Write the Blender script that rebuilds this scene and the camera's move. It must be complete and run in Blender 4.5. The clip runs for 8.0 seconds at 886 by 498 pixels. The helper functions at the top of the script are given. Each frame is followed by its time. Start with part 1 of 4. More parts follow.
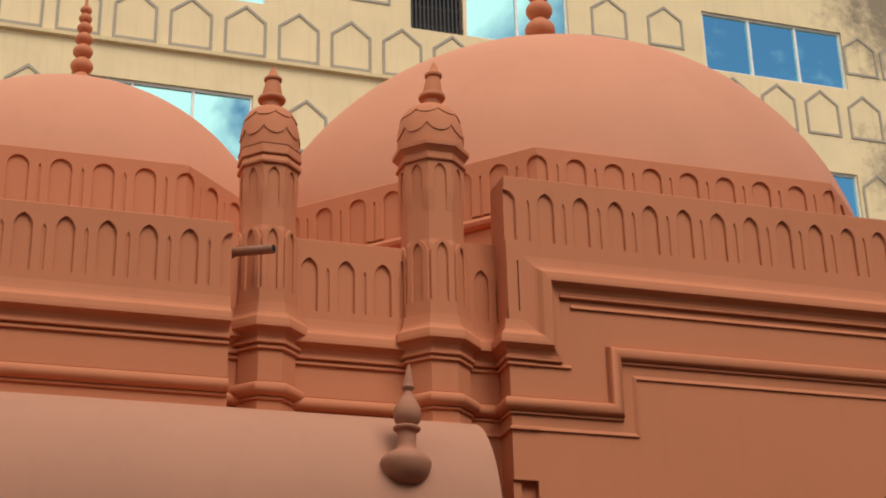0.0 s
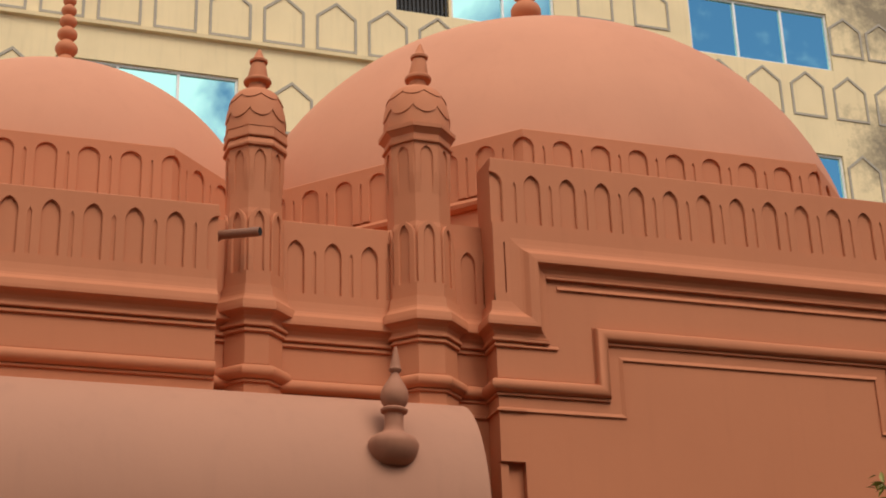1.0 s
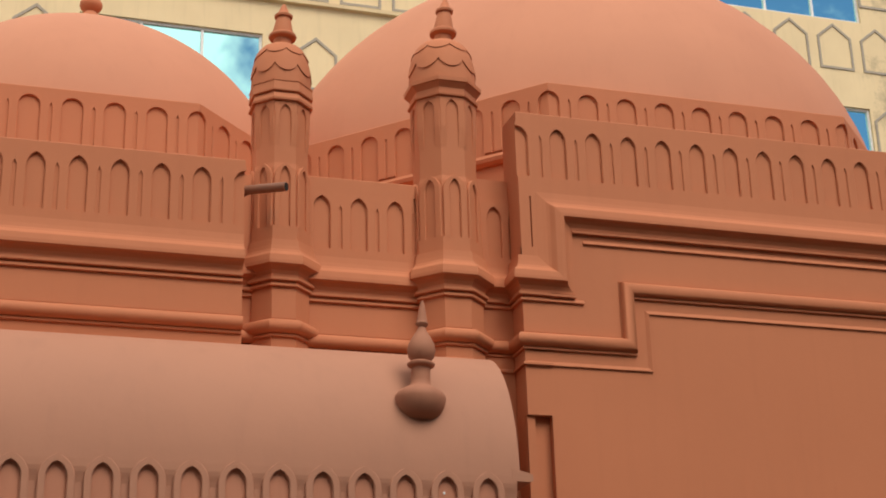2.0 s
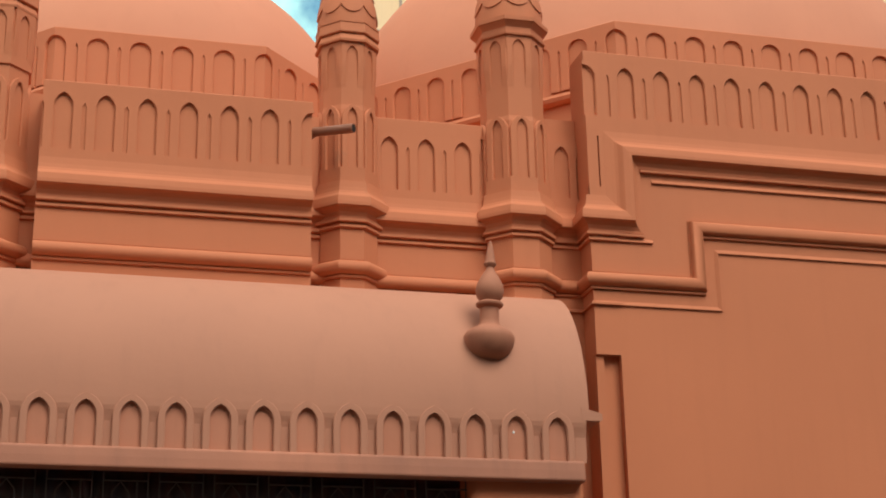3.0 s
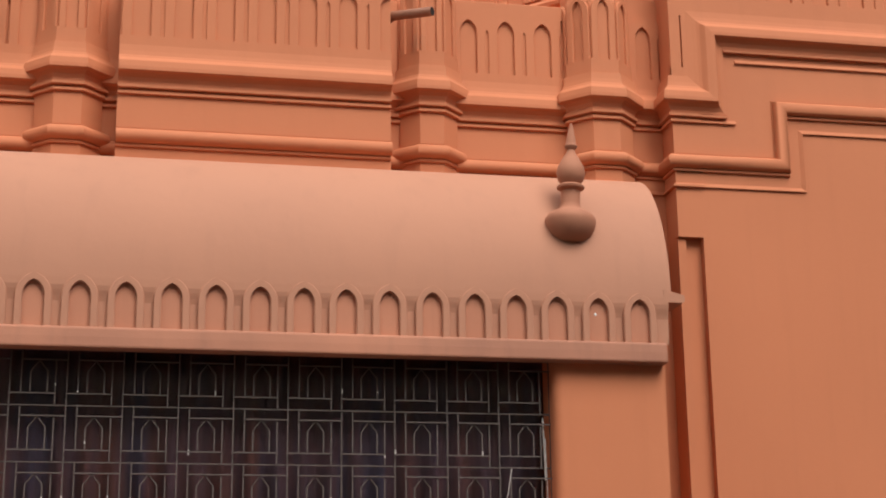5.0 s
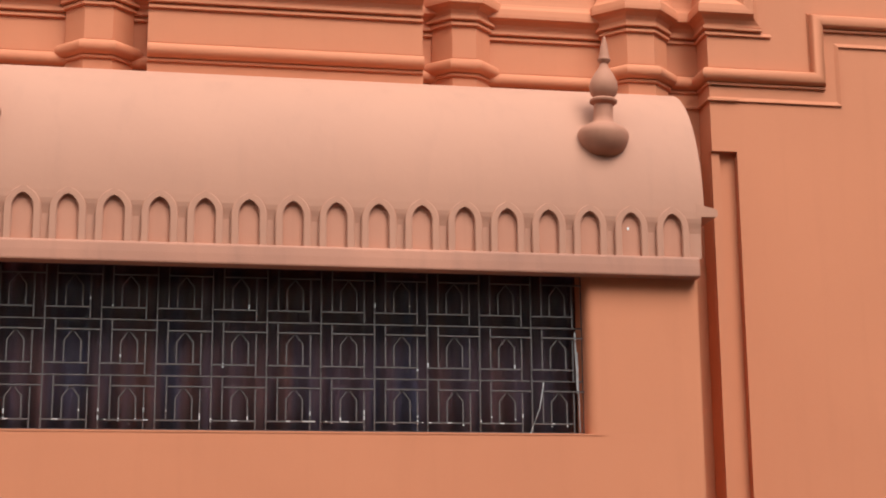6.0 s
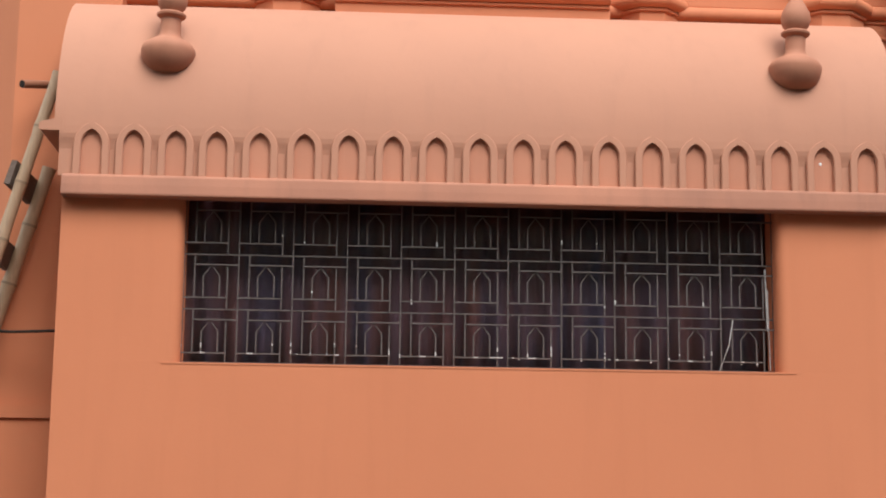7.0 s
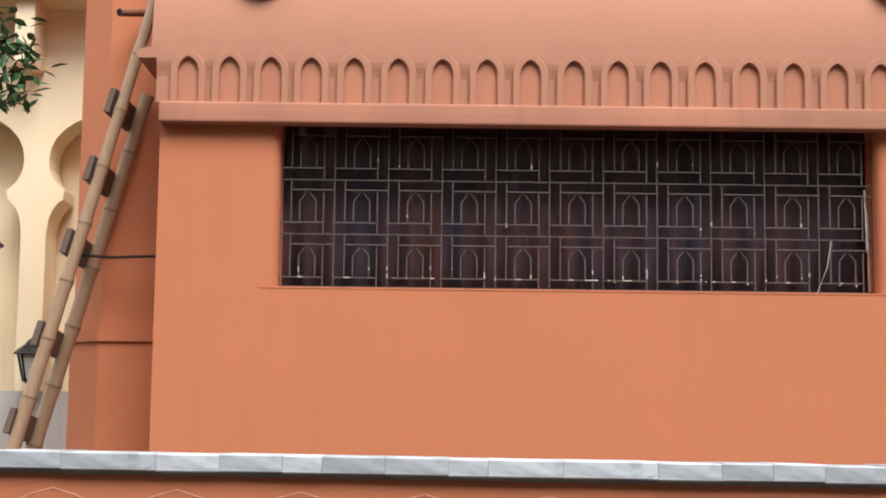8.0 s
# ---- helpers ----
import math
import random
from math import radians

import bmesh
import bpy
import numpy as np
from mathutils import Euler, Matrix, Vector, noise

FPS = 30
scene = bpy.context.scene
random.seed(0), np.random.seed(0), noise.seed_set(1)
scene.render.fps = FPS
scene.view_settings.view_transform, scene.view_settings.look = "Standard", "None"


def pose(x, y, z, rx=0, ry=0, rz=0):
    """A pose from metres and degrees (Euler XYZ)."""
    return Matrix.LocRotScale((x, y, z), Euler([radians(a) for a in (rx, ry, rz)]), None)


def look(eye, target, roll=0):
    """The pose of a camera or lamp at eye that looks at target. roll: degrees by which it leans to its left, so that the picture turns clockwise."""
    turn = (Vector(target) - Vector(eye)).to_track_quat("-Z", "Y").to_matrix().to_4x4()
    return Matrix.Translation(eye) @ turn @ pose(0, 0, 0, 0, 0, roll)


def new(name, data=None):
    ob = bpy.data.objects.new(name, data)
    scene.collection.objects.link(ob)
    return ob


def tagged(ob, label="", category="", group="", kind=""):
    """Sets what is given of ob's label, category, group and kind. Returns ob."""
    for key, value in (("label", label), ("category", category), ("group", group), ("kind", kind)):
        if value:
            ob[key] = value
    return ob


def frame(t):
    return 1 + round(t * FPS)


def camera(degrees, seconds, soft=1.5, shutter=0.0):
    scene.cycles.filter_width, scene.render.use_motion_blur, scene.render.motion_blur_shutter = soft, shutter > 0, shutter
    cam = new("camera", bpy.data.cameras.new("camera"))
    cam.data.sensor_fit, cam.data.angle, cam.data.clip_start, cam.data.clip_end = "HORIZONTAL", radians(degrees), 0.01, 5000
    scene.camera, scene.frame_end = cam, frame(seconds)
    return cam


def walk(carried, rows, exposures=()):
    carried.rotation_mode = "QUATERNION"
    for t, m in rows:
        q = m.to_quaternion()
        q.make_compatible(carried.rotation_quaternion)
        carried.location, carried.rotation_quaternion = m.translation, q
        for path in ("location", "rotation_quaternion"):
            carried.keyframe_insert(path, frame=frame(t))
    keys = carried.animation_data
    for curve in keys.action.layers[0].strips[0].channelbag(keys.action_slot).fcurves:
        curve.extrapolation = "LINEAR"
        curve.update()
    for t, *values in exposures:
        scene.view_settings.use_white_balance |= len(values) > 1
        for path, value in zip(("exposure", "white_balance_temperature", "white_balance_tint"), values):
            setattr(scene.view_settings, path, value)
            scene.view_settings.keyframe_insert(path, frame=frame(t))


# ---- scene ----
cam = camera(31.559, 8.0, soft=1.9)
# seconds, yaw to the left, pitch up, roll, place of the eye
TURNS = [
    (0, -17.635, 23.356, -1.367, 0.009, 0.012, 1.613),
    (0.5, -18.059, 23.233, -1.655, 0.013, 0.016, 1.615),
    (1, -18.173, 22.697, -1.750, 0.005, 0.015, 1.612),
    (1.2, -18.041, 22.394, -1.758, 0.002, 0.015, 1.609),
    (2.3, -16.501, 20.675, -1.494, -0.007, 0.019, 1.600),
    (2.5, -15.919, 20.364, -1.422, -0.009, 0.020, 1.599),
    (3, -14.538, 19.056, -1.103, -0.018, 0.019, 1.589),
    (3.5, -13.709, 18.547, -1.108, -0.018, 0.023, 1.579),
    (4, -13.053, 17.622, -1.126, -0.019, 0.031, 1.572),
    (4.5, -12.187, 16.685, -0.954, -0.023, 0.036, 1.561),
    (4.7, -11.851, 16.098, -0.869, -0.024, 0.037, 1.558),
    (5.8, -10.598, 12.507, -0.499, -0.029, 0.040, 1.540),
    (6, -10.244, 12.075, -0.488, -0.031, 0.041, 1.535),
    (6.5, -7.477, 10.959, 0.056, -0.037, 0.030, 1.533),
    (7, -3.320, 9.756, 0.671, -0.035, 0.027, 1.535),
    (7.5, -0.886, 8.106, 0.914, -0.032, 0.024, 1.538),
    (8, 0.179, 6.895, 0.728, -0.031, 0.005, 1.535),
]
EXPOSURES = [(0.0, -0.33, 6950, 10), (1.0, -0.30, 6950, 10), (2.5, -0.11, 6980, 11), (3.5, 0.07, 6960, 11), (4.5, 0.12, 6930, 12), (6.0, 0.62, 6000, 5), (7.0, 0.64, 6100, 6), (8.0, 0.65, 6250, 10)]


def aim(yaw, pitch, roll, *eye):
    level = Vector((math.cos(radians(yaw)), math.sin(radians(yaw)), 0))
    ahead = Vector((-math.sin(radians(yaw)) * math.cos(radians(pitch)), math.cos(radians(yaw)) * math.cos(radians(pitch)), math.sin(radians(pitch))))
    above = level.cross(ahead)
    c, s = math.cos(radians(roll)), math.sin(radians(roll))
    right, up = c * level + s * above, c * above - s * level
    m = Matrix((right, up, -ahead)).transposed().to_4x4()
    return Matrix.Translation(eye) @ m


walk(cam, [(t, aim(*row)) for t, *row in TURNS], EXPOSURES)

# ---- world and sun ----
SUN_ELEVATION, SUN_AZIMUTH = 51.0, 25.0  # azimuth: degrees to the right of straight behind the camera
world = bpy.data.worlds.new("sky")
scene.world = world
world.use_nodes = True
wn, wl = world.node_tree.nodes, world.node_tree.links
sky = wn.new("ShaderNodeTexSky")
sky.sky_type = "NISHITA"
sky.sun_disc = False
sky.sun_elevation = radians(SUN_ELEVATION)
sky.sun_rotation = radians(180 - SUN_AZIMUTH)
sky.dust_density = 0.0
sky.ozone_density = 4.0
coord = wn.new("ShaderNodeTexCoord")
clouds = wn.new("ShaderNodeTexNoise")
clouds.inputs["Scale"].default_value = 9.0
clouds.inputs["Detail"].default_value = 7
clouds.inputs["Roughness"].default_value = 0.62
clouds.inputs["Distortion"].default_value = 0.4
ramp = wn.new("ShaderNodeValToRGB")
ramp.color_ramp.elements[0].position, ramp.color_ramp.elements[1].position = 0.47, 0.66
mixc = wn.new("ShaderNodeMix")
mixc.data_type = "RGBA"
mixc.inputs["B"].default_value = (14.5, 14.2, 13.9, 1)
wl.new(coord.outputs["Generated"], clouds.inputs["Vector"])
apart = wn.new("ShaderNodeSeparateXYZ")
drift = wn.new("ShaderNodeMath")
drift.operation = "MULTIPLY_ADD"
drift.inputs[1].default_value = -0.6  # more cloud to one side
shift = wn.new("ShaderNodeMath")
shift.inputs[1].default_value = 0.23
wl.new(coord.outputs["Generated"], apart.inputs["Vector"])
wl.new(apart.outputs["X"], drift.inputs[0])
wl.new(clouds.outputs["Fac"], drift.inputs[2])
wl.new(drift.outputs["Value"], shift.inputs[0])
wl.new(shift.outputs["Value"], ramp.inputs["Fac"])
wl.new(ramp.outputs["Color"], mixc.inputs["Factor"])
wl.new(sky.outputs["Color"], mixc.inputs["A"])
wl.new(mixc.outputs["Result"], wn["Background"].inputs["Color"])
wn["Background"].inputs["Strength"].default_value = 0.092

sun = new("sun", bpy.data.lights.new("sun", "SUN"))
sun.data.energy, sun.data.angle, sun.data.color = 2.75, radians(35), (1.0, 0.94, 0.86)
a, e = radians(SUN_AZIMUTH), radians(SUN_ELEVATION)
sun.matrix_world = look((20 * math.sin(a) * math.cos(e), -20 * math.cos(a) * math.cos(e), 20 * math.sin(e)), (0, 0, 0))


# ---- materials ----
def plaster(name, colour, rough=0.75, stain=0.13, grain=140.0, bump=0.25, dark=(0.55, 0.5, 0.5), streak=True, blotch=None):
    """Painted plaster: broad fading, drip streaks and a fine brushed grain."""
    m = bpy.data.materials.new(name)
    m.use_nodes = True
    n, l = m.node_tree.nodes, m.node_tree.links
    b = n["Principled BSDF"]
    b.inputs["Roughness"].default_value = rough
    b.inputs["Specular IOR Level"].default_value = 0.3
    co = n.new("ShaderNodeNewGeometry")
    broad = n.new("ShaderNodeTexNoise")
    broad.inputs["Scale"].default_value, broad.inputs["Detail"].default_value = 1.1, 5
    mp = n.new("ShaderNodeMapping")
    mp.inputs["Scale"].default_value = (7, 7, 0.6)
    drip = n.new("ShaderNodeTexNoise")
    drip.inputs["Scale"].default_value, drip.inputs["Detail"].default_value = 1.4, 6
    fine = n.new("ShaderNodeTexNoise")
    fine.inputs["Scale"].default_value, fine.inputs["Detail"].default_value = grain, 3
    l.new(co.outputs["Position"], broad.inputs["Vector"])
    l.new(co.outputs["Position"], mp.inputs["Vector"])
    l.new(mp.outputs["Vector"], drip.inputs["Vector"])
    l.new(co.outputs["Position"], fine.inputs["Vector"])
    r1 = n.new("ShaderNodeMapRange")
    r1.inputs["From Min"].default_value, r1.inputs["From Max"].default_value = 0.35, 0.7
    r2 = n.new("ShaderNodeMapRange")
    r2.inputs["From Min"].default_value, r2.inputs["From Max"].default_value = 0.52, 0.78
    l.new(broad.outputs["Fac"], r1.inputs["Value"])
    l.new(drip.outputs["Fac"], r2.inputs["Value"])
    add = n.new("ShaderNodeMath")
    add.operation = "MULTIPLY_ADD"
    add.inputs[1].default_value = 0.6 if streak else 0.3
    l.new(r2.outputs["Result"], add.inputs[0])
    half = n.new("ShaderNodeMath")
    half.operation = "MULTIPLY"
    half.inputs[1].default_value = 0.7
    l.new(r1.outputs["Result"], half.inputs[0])
    l.new(half.outputs["Value"], add.inputs[2])
    amt = n.new("ShaderNodeMath")
    amt.operation = "MULTIPLY"
    amt.inputs[1].default_value = stain
    l.new(add.outputs["Value"], amt.inputs[0])
    mix = n.new("ShaderNodeMix")
    mix.data_type = "RGBA"
    mix.inputs["A"].default_value = (*colour, 1)
    mix.inputs["B"].default_value = (colour[0] * dark[0], colour[1] * dark[1], colour[2] * dark[2], 1)
    l.new(amt.outputs["Value"], mix.inputs["Factor"])
    out = mix.outputs["Result"]
    for centre, radius in blotch or ():
        far = n.new("ShaderNodeVectorMath")
        far.operation = "DISTANCE"
        far.inputs[1].default_value = centre
        l.new(co.outputs["Position"], far.inputs[0])
        near = n.new("ShaderNodeMapRange")
        near.inputs["From Min"].default_value, near.inputs["From Max"].default_value = radius, radius * 0.2
        near.inputs["To Max"].default_value = 0.55
        l.new(far.outputs["Value"], near.inputs["Value"])
        spots = n.new("ShaderNodeTexNoise")
        spots.inputs["Scale"].default_value, spots.inputs["Detail"].default_value = 1.6, 8
        spots.inputs["Roughness"].default_value = 0.7
        l.new(co.outputs["Position"], spots.inputs["Vector"])
        plus = n.new("ShaderNodeMath")
        l.new(spots.outputs["Fac"], plus.inputs[0])
        l.new(near.outputs["Result"], plus.inputs[1])
        cut = n.new("ShaderNodeMapRange")
        cut.inputs["From Min"].default_value, cut.inputs["From Max"].default_value = 0.72, 1.05
        cut.inputs["To Max"].default_value = 0.8
        l.new(plus.outputs["Value"], cut.inputs["Value"])
        dirt = n.new("ShaderNodeMix")
        dirt.data_type = "RGBA"
        dirt.inputs["B"].default_value = (0.13, 0.105, 0.08, 1)
        l.new(cut.outputs["Result"], dirt.inputs["Factor"])
        l.new(out, dirt.inputs["A"])
        out = dirt.outputs["Result"]
    l.new(out, b.inputs["Base Color"])
    bp = n.new("ShaderNodeBump")
    bp.inputs["Strength"].default_value, bp.inputs["Distance"].default_value = bump, 0.004
    l.new(fine.outputs["Fac"], bp.inputs["Height"])
    bp2 = n.new("ShaderNodeBump")
    bp2.inputs["Strength"].default_value, bp2.inputs["Distance"].default_value = 0.09, 0.03
    wavy = n.new("ShaderNodeTexNoise")
    wavy.inputs["Scale"].default_value, wavy.inputs["Detail"].default_value = 5.0, 3
    l.new(co.outputs["Position"], wavy.inputs["Vector"])
    l.new(wavy.outputs["Fac"], bp2.inputs["Height"])
    l.new(bp2.outputs["Normal"], bp.inputs["Normal"])
    l.new(bp.outputs["Normal"], b.inputs["Normal"])
    return m


def simple(name, colour, rough=0.6, metal=0.0, scale=30.0, vary=0.35, bump=0.2, per_object=0.0, stretch=(1, 1, 1)):
    m = bpy.data.materials.new(name)
    m.use_nodes = True
    n, l = m.node_tree.nodes, m.node_tree.links
    b = n["Principled BSDF"]
    b.inputs["Roughness"].default_value, b.inputs["Metallic"].default_value = rough, metal
    co = n.new("ShaderNodeTexCoord")
    mp = n.new("ShaderNodeMapping")
    mp.inputs["Scale"].default_value = stretch
    no = n.new("ShaderNodeTexNoise")
    no.inputs["Scale"].default_value, no.inputs["Detail"].default_value = scale, 6
    l.new(co.outputs["Object"], mp.inputs["Vector"])
    l.new(mp.outputs["Vector"], no.inputs["Vector"])
    mix = n.new("ShaderNodeMix")
    mix.data_type = "RGBA"
    mix.inputs["A"].default_value = (*[c * (1 - vary) for c in colour], 1)
    mix.inputs["B"].default_value = (*[min(1, c * (1 + vary)) for c in colour], 1)
    l.new(no.outputs["Fac"], mix.inputs["Factor"])
    out = mix.outputs["Result"]
    if per_object:
        info = n.new("ShaderNodeObjectInfo")
        hsv = n.new("ShaderNodeHueSaturation")
        rng = n.new("ShaderNodeMapRange")
        rng.inputs["To Min"].default_value, rng.inputs["To Max"].default_value = 1 - per_object, 1 + per_object
        l.new(info.outputs["Random"], rng.inputs["Value"])
        l.new(rng.outputs["Result"], hsv.inputs["Value"])
        l.new(out, hsv.inputs["Color"])
        out = hsv.outputs["Color"]
    l.new(out, b.inputs["Base Color"])
    bp = n.new("ShaderNodeBump")
    bp.inputs["Strength"].default_value, bp.inputs["Distance"].default_value = bump, 0.005
    l.new(no.outputs["Fac"], bp.inputs["Height"])
    l.new(bp.outputs["Normal"], b.inputs["Normal"])
    return m


def mirror_glass(name, tint, rough=0.02):
    m = bpy.data.materials.new(name)
    m.use_nodes = True
    n, l = m.node_tree.nodes, m.node_tree.links
    b = n["Principled BSDF"]
    b.inputs["Base Color"].default_value = (*tint, 1)
    b.inputs["Metallic"].default_value, b.inputs["Roughness"].default_value = 1.0, rough
    return m


TERRA = plaster("terracotta_paint", (0.555, 0.196, 0.095), bump=0.1, blotch=[((1.69, 9.82, 5.70), 0.24)])
ROOFP = plaster("weathered_terracotta_paint", (0.468, 0.222, 0.142), bump=0.1, stain=0.2, dark=(0.6, 0.62, 0.68))
FRIEZEP = plaster("frieze_paint", (0.505, 0.218, 0.134), bump=0.1, stain=0.3)
EAVEP = plaster("stained_eave_paint", (0.47, 0.205, 0.128), bump=0.2, stain=0.75, dark=(0.42, 0.48, 0.56), streak=False)
POTP = plaster("darker_pot_paint", (0.43, 0.185, 0.112), bump=0.12, stain=0.45)
DOMEP = plaster("dome_paint", (0.60, 0.258, 0.154), bump=0.1, stain=0.2, streak=False)
CREAM = plaster("cream_paint", (0.8, 0.63, 0.38), stain=0.28, dark=(0.6, 0.6, 0.6), blotch=[((20.6, 27.9, 21.8), 3.2), ((20.5, 27.9, 17.5), 2.2)])
PALE = plaster("pale_cream_paint", (0.84, 0.70, 0.49), stain=0.25, dark=(0.7, 0.7, 0.7))
OUTLINE = simple("grey_relief_paint", (0.36, 0.31, 0.25), 0.8)
GROOVE = simple("pale_relief_line", (0.74, 0.42, 0.30), 0.8)
MARBLE = simple("white_marble", (0.43, 0.465, 0.5), 0.4, scale=6, vary=0.32, per_object=0.22, stretch=(1.2, 2, 3))
vein = MARBLE.node_tree.nodes["Noise Texture"]
vein.inputs["Distortion"].default_value, vein.inputs["Scale"].default_value = 2.2, 3.5
sharp = MARBLE.node_tree.nodes.new("ShaderNodeMapRange")
sharp.inputs["From Min"].default_value, sharp.inputs["From Max"].default_value = 0.32, 0.56
MARBLE.node_tree.links.new(vein.outputs["Fac"], sharp.inputs["Value"])
MARBLE.node_tree.links.new(sharp.outputs["Result"], MARBLE.node_tree.nodes["Mix"].inputs["Factor"])
JOINT = simple("grey_mortar", (0.3, 0.29, 0.28), 0.9)
IRON = simple("weathered_iron_bar", (0.092, 0.072, 0.067), 0.65, 0.1, scale=40, vary=0.5)
FLECK_AND_LIT_RAIL = simple("pale_flecks_and_lit_rail", (0.42, 0.39, 0.38), 0.8)
DARKIRON = simple("black_iron", (0.02, 0.02, 0.022), 0.5, 0.6)
CURTAIN = simple("dark_cloth", (0.05, 0.036, 0.04), 0.9, scale=3, vary=0.3, stretch=(3, 1, 0.3), bump=0.0)
cn, cl = CURTAIN.node_tree.nodes, CURTAIN.node_tree.links
hue = cn.new("ShaderNodeTexNoise")
hue.inputs["Scale"].default_value, hue.inputs["Detail"].default_value = 1.3, 3
hmix = cn.new("ShaderNodeMix")
hmix.data_type = "RGBA"
hmix.inputs["A"].default_value, hmix.inputs["B"].default_value = (0.15, 0.135, 0.21, 1), (0.34, 0.14, 0.11, 1)
hr = cn.new("ShaderNodeMapRange")
hr.inputs["From Min"].default_value, hr.inputs["From Max"].default_value = 0.38, 0.62
cl.new(cn["Mapping"].outputs["Vector"], hue.inputs["Vector"])
cl.new(hue.outputs["Fac"], hr.inputs["Value"])
cl.new(hr.outputs["Result"], hmix.inputs["Factor"])
cl.new(hmix.outputs["Result"], cn["Principled BSDF"].inputs["Base Color"])
BAMBOO = simple("dry_bamboo", (0.36, 0.24, 0.15), 0.55, scale=14, vary=0.3, stretch=(6, 6, 0.7))
NODE = simple("bamboo_node", (0.24, 0.16, 0.1), 0.7)
WOOD = simple("old_grey_wood", (0.14, 0.1, 0.08), 0.85, scale=20, vary=0.5, stretch=(1, 6, 6))
PIPE = simple("painted_pipe", (0.28, 0.115, 0.065), 0.55, scale=20)
# black of the cable, and painted shade for the pipe mouths
BORE_SHADE_AND_CABLE = simple("bore_shade_and_cable_black", (0.02, 0.015, 0.012), 0.9)
LEAF = simple("green_leaf", (0.06, 0.145, 0.035), 0.45, scale=12, vary=0.5, per_object=0.25)
YOUNG = simple("yellow_green_leaf", (0.22, 0.20, 0.03), 0.5, scale=12, vary=0.5, per_object=0.2)
BARK = simple("bark", (0.12, 0.09, 0.06), 0.9, scale=25)
# near-black colour that stands for the shade of unlit interiors
ROOM_SHADE = simple("unlit_room_shade", (0.04, 0.03, 0.025), 0.9)
WHITE = simple("white_window_frame", (0.75, 0.75, 0.74), 0.45)
SKYGLASS = mirror_glass("blue_reflecting_glass", (0.52, 1.0, 1.0))
EARTH = simple("paving_ground", (0.06, 0.056, 0.05), 0.9, scale=4)
CEMENT = plaster("grey_cement", (0.5, 0.48, 0.45), stain=0.5)
# dull brown for the added, unseen walls; kept dark to limit bounce
SKY_BLOCK = plaster("sky_block_plaster", (0.17, 0.155, 0.13))
LAMPGLASS = simple("frosted_lamp_glass", (0.5, 0.5, 0.46), 0.25)

PANE = bpy.data.materials.new("dark_window_glass")
PANE.use_nodes = True
pn, pl = PANE.node_tree.nodes, PANE.node_tree.links
pn.remove(pn["Principled BSDF"])
clear = pn.new("ShaderNodeBsdfTransparent")
clear.inputs["Color"].default_value = (0.75, 0.73, 0.78, 1)
shine = pn.new("ShaderNodeBsdfGlossy")
shine.inputs["Roughness"].default_value = 0.2
edge = pn.new("ShaderNodeFresnel")
edge.inputs["IOR"].default_value = 1.6
blend = pn.new("ShaderNodeMixShader")
pl.new(edge.outputs["Fac"], blend.inputs["Fac"])
pl.new(clear.outputs["BSDF"], blend.inputs[1])
pl.new(shine.outputs["BSDF"], blend.inputs[2])
pl.new(blend.outputs["Shader"], pn["Material Output"].inputs["Surface"])



# ---- mesh helpers ----
def link_mesh(name, bm, material, smooth=False):
    bmesh.ops.recalc_face_normals(bm, faces=bm.faces[:])
    me = bpy.data.meshes.new(name)
    bm.to_mesh(me)
    bm.free()
    me.materials.append(material)
    if smooth:
        me.polygons.foreach_set("use_smooth", [True] * len(me.polygons))
        me.set_sharp_from_angle(angle=radians(38))
    return new(name, me)


def part(name, bm, material, parent, label="", smooth=False):
    ob = link_mesh(name, bm, material, smooth)
    ob.parent = parent
    if label:
        tagged(ob, label)
    return ob


def thing(name, place, label, category, group="", kind=""):
    ob = new(name)
    ob.location = place
    ob.empty_display_size = 0.1
    return tagged(ob, label, category, group, kind)


def box(bm, x0, x1, y0, y1, z0, z1):
    v = [bm.verts.new(p) for p in ((x0, y0, z0), (x1, y0, z0), (x1, y1, z0), (x0, y1, z0), (x0, y0, z1), (x1, y0, z1), (x1, y1, z1), (x0, y1, z1))]
    for f in ((0, 1, 2, 3), (4, 5, 6, 7), (0, 1, 5, 4), (1, 2, 6, 5), (2, 3, 7, 6), (3, 0, 4, 7)):
        bm.faces.new([v[i] for i in f])
    return v


def prism(bm, poly, to3d, d0, d1):
    """A closed outline extruded from d0 to d1; to3d(u, v, d) gives the place."""
    a = [bm.verts.new(to3d(u, v, d0)) for u, v in poly]
    b = [bm.verts.new(to3d(u, v, d1)) for u, v in poly]
    k = len(poly)
    bm.faces.new(a)
    bm.faces.new(b[::-1])
    for i in range(k):
        bm.faces.new((a[i], a[(i + 1) % k], b[(i + 1) % k], b[i]))


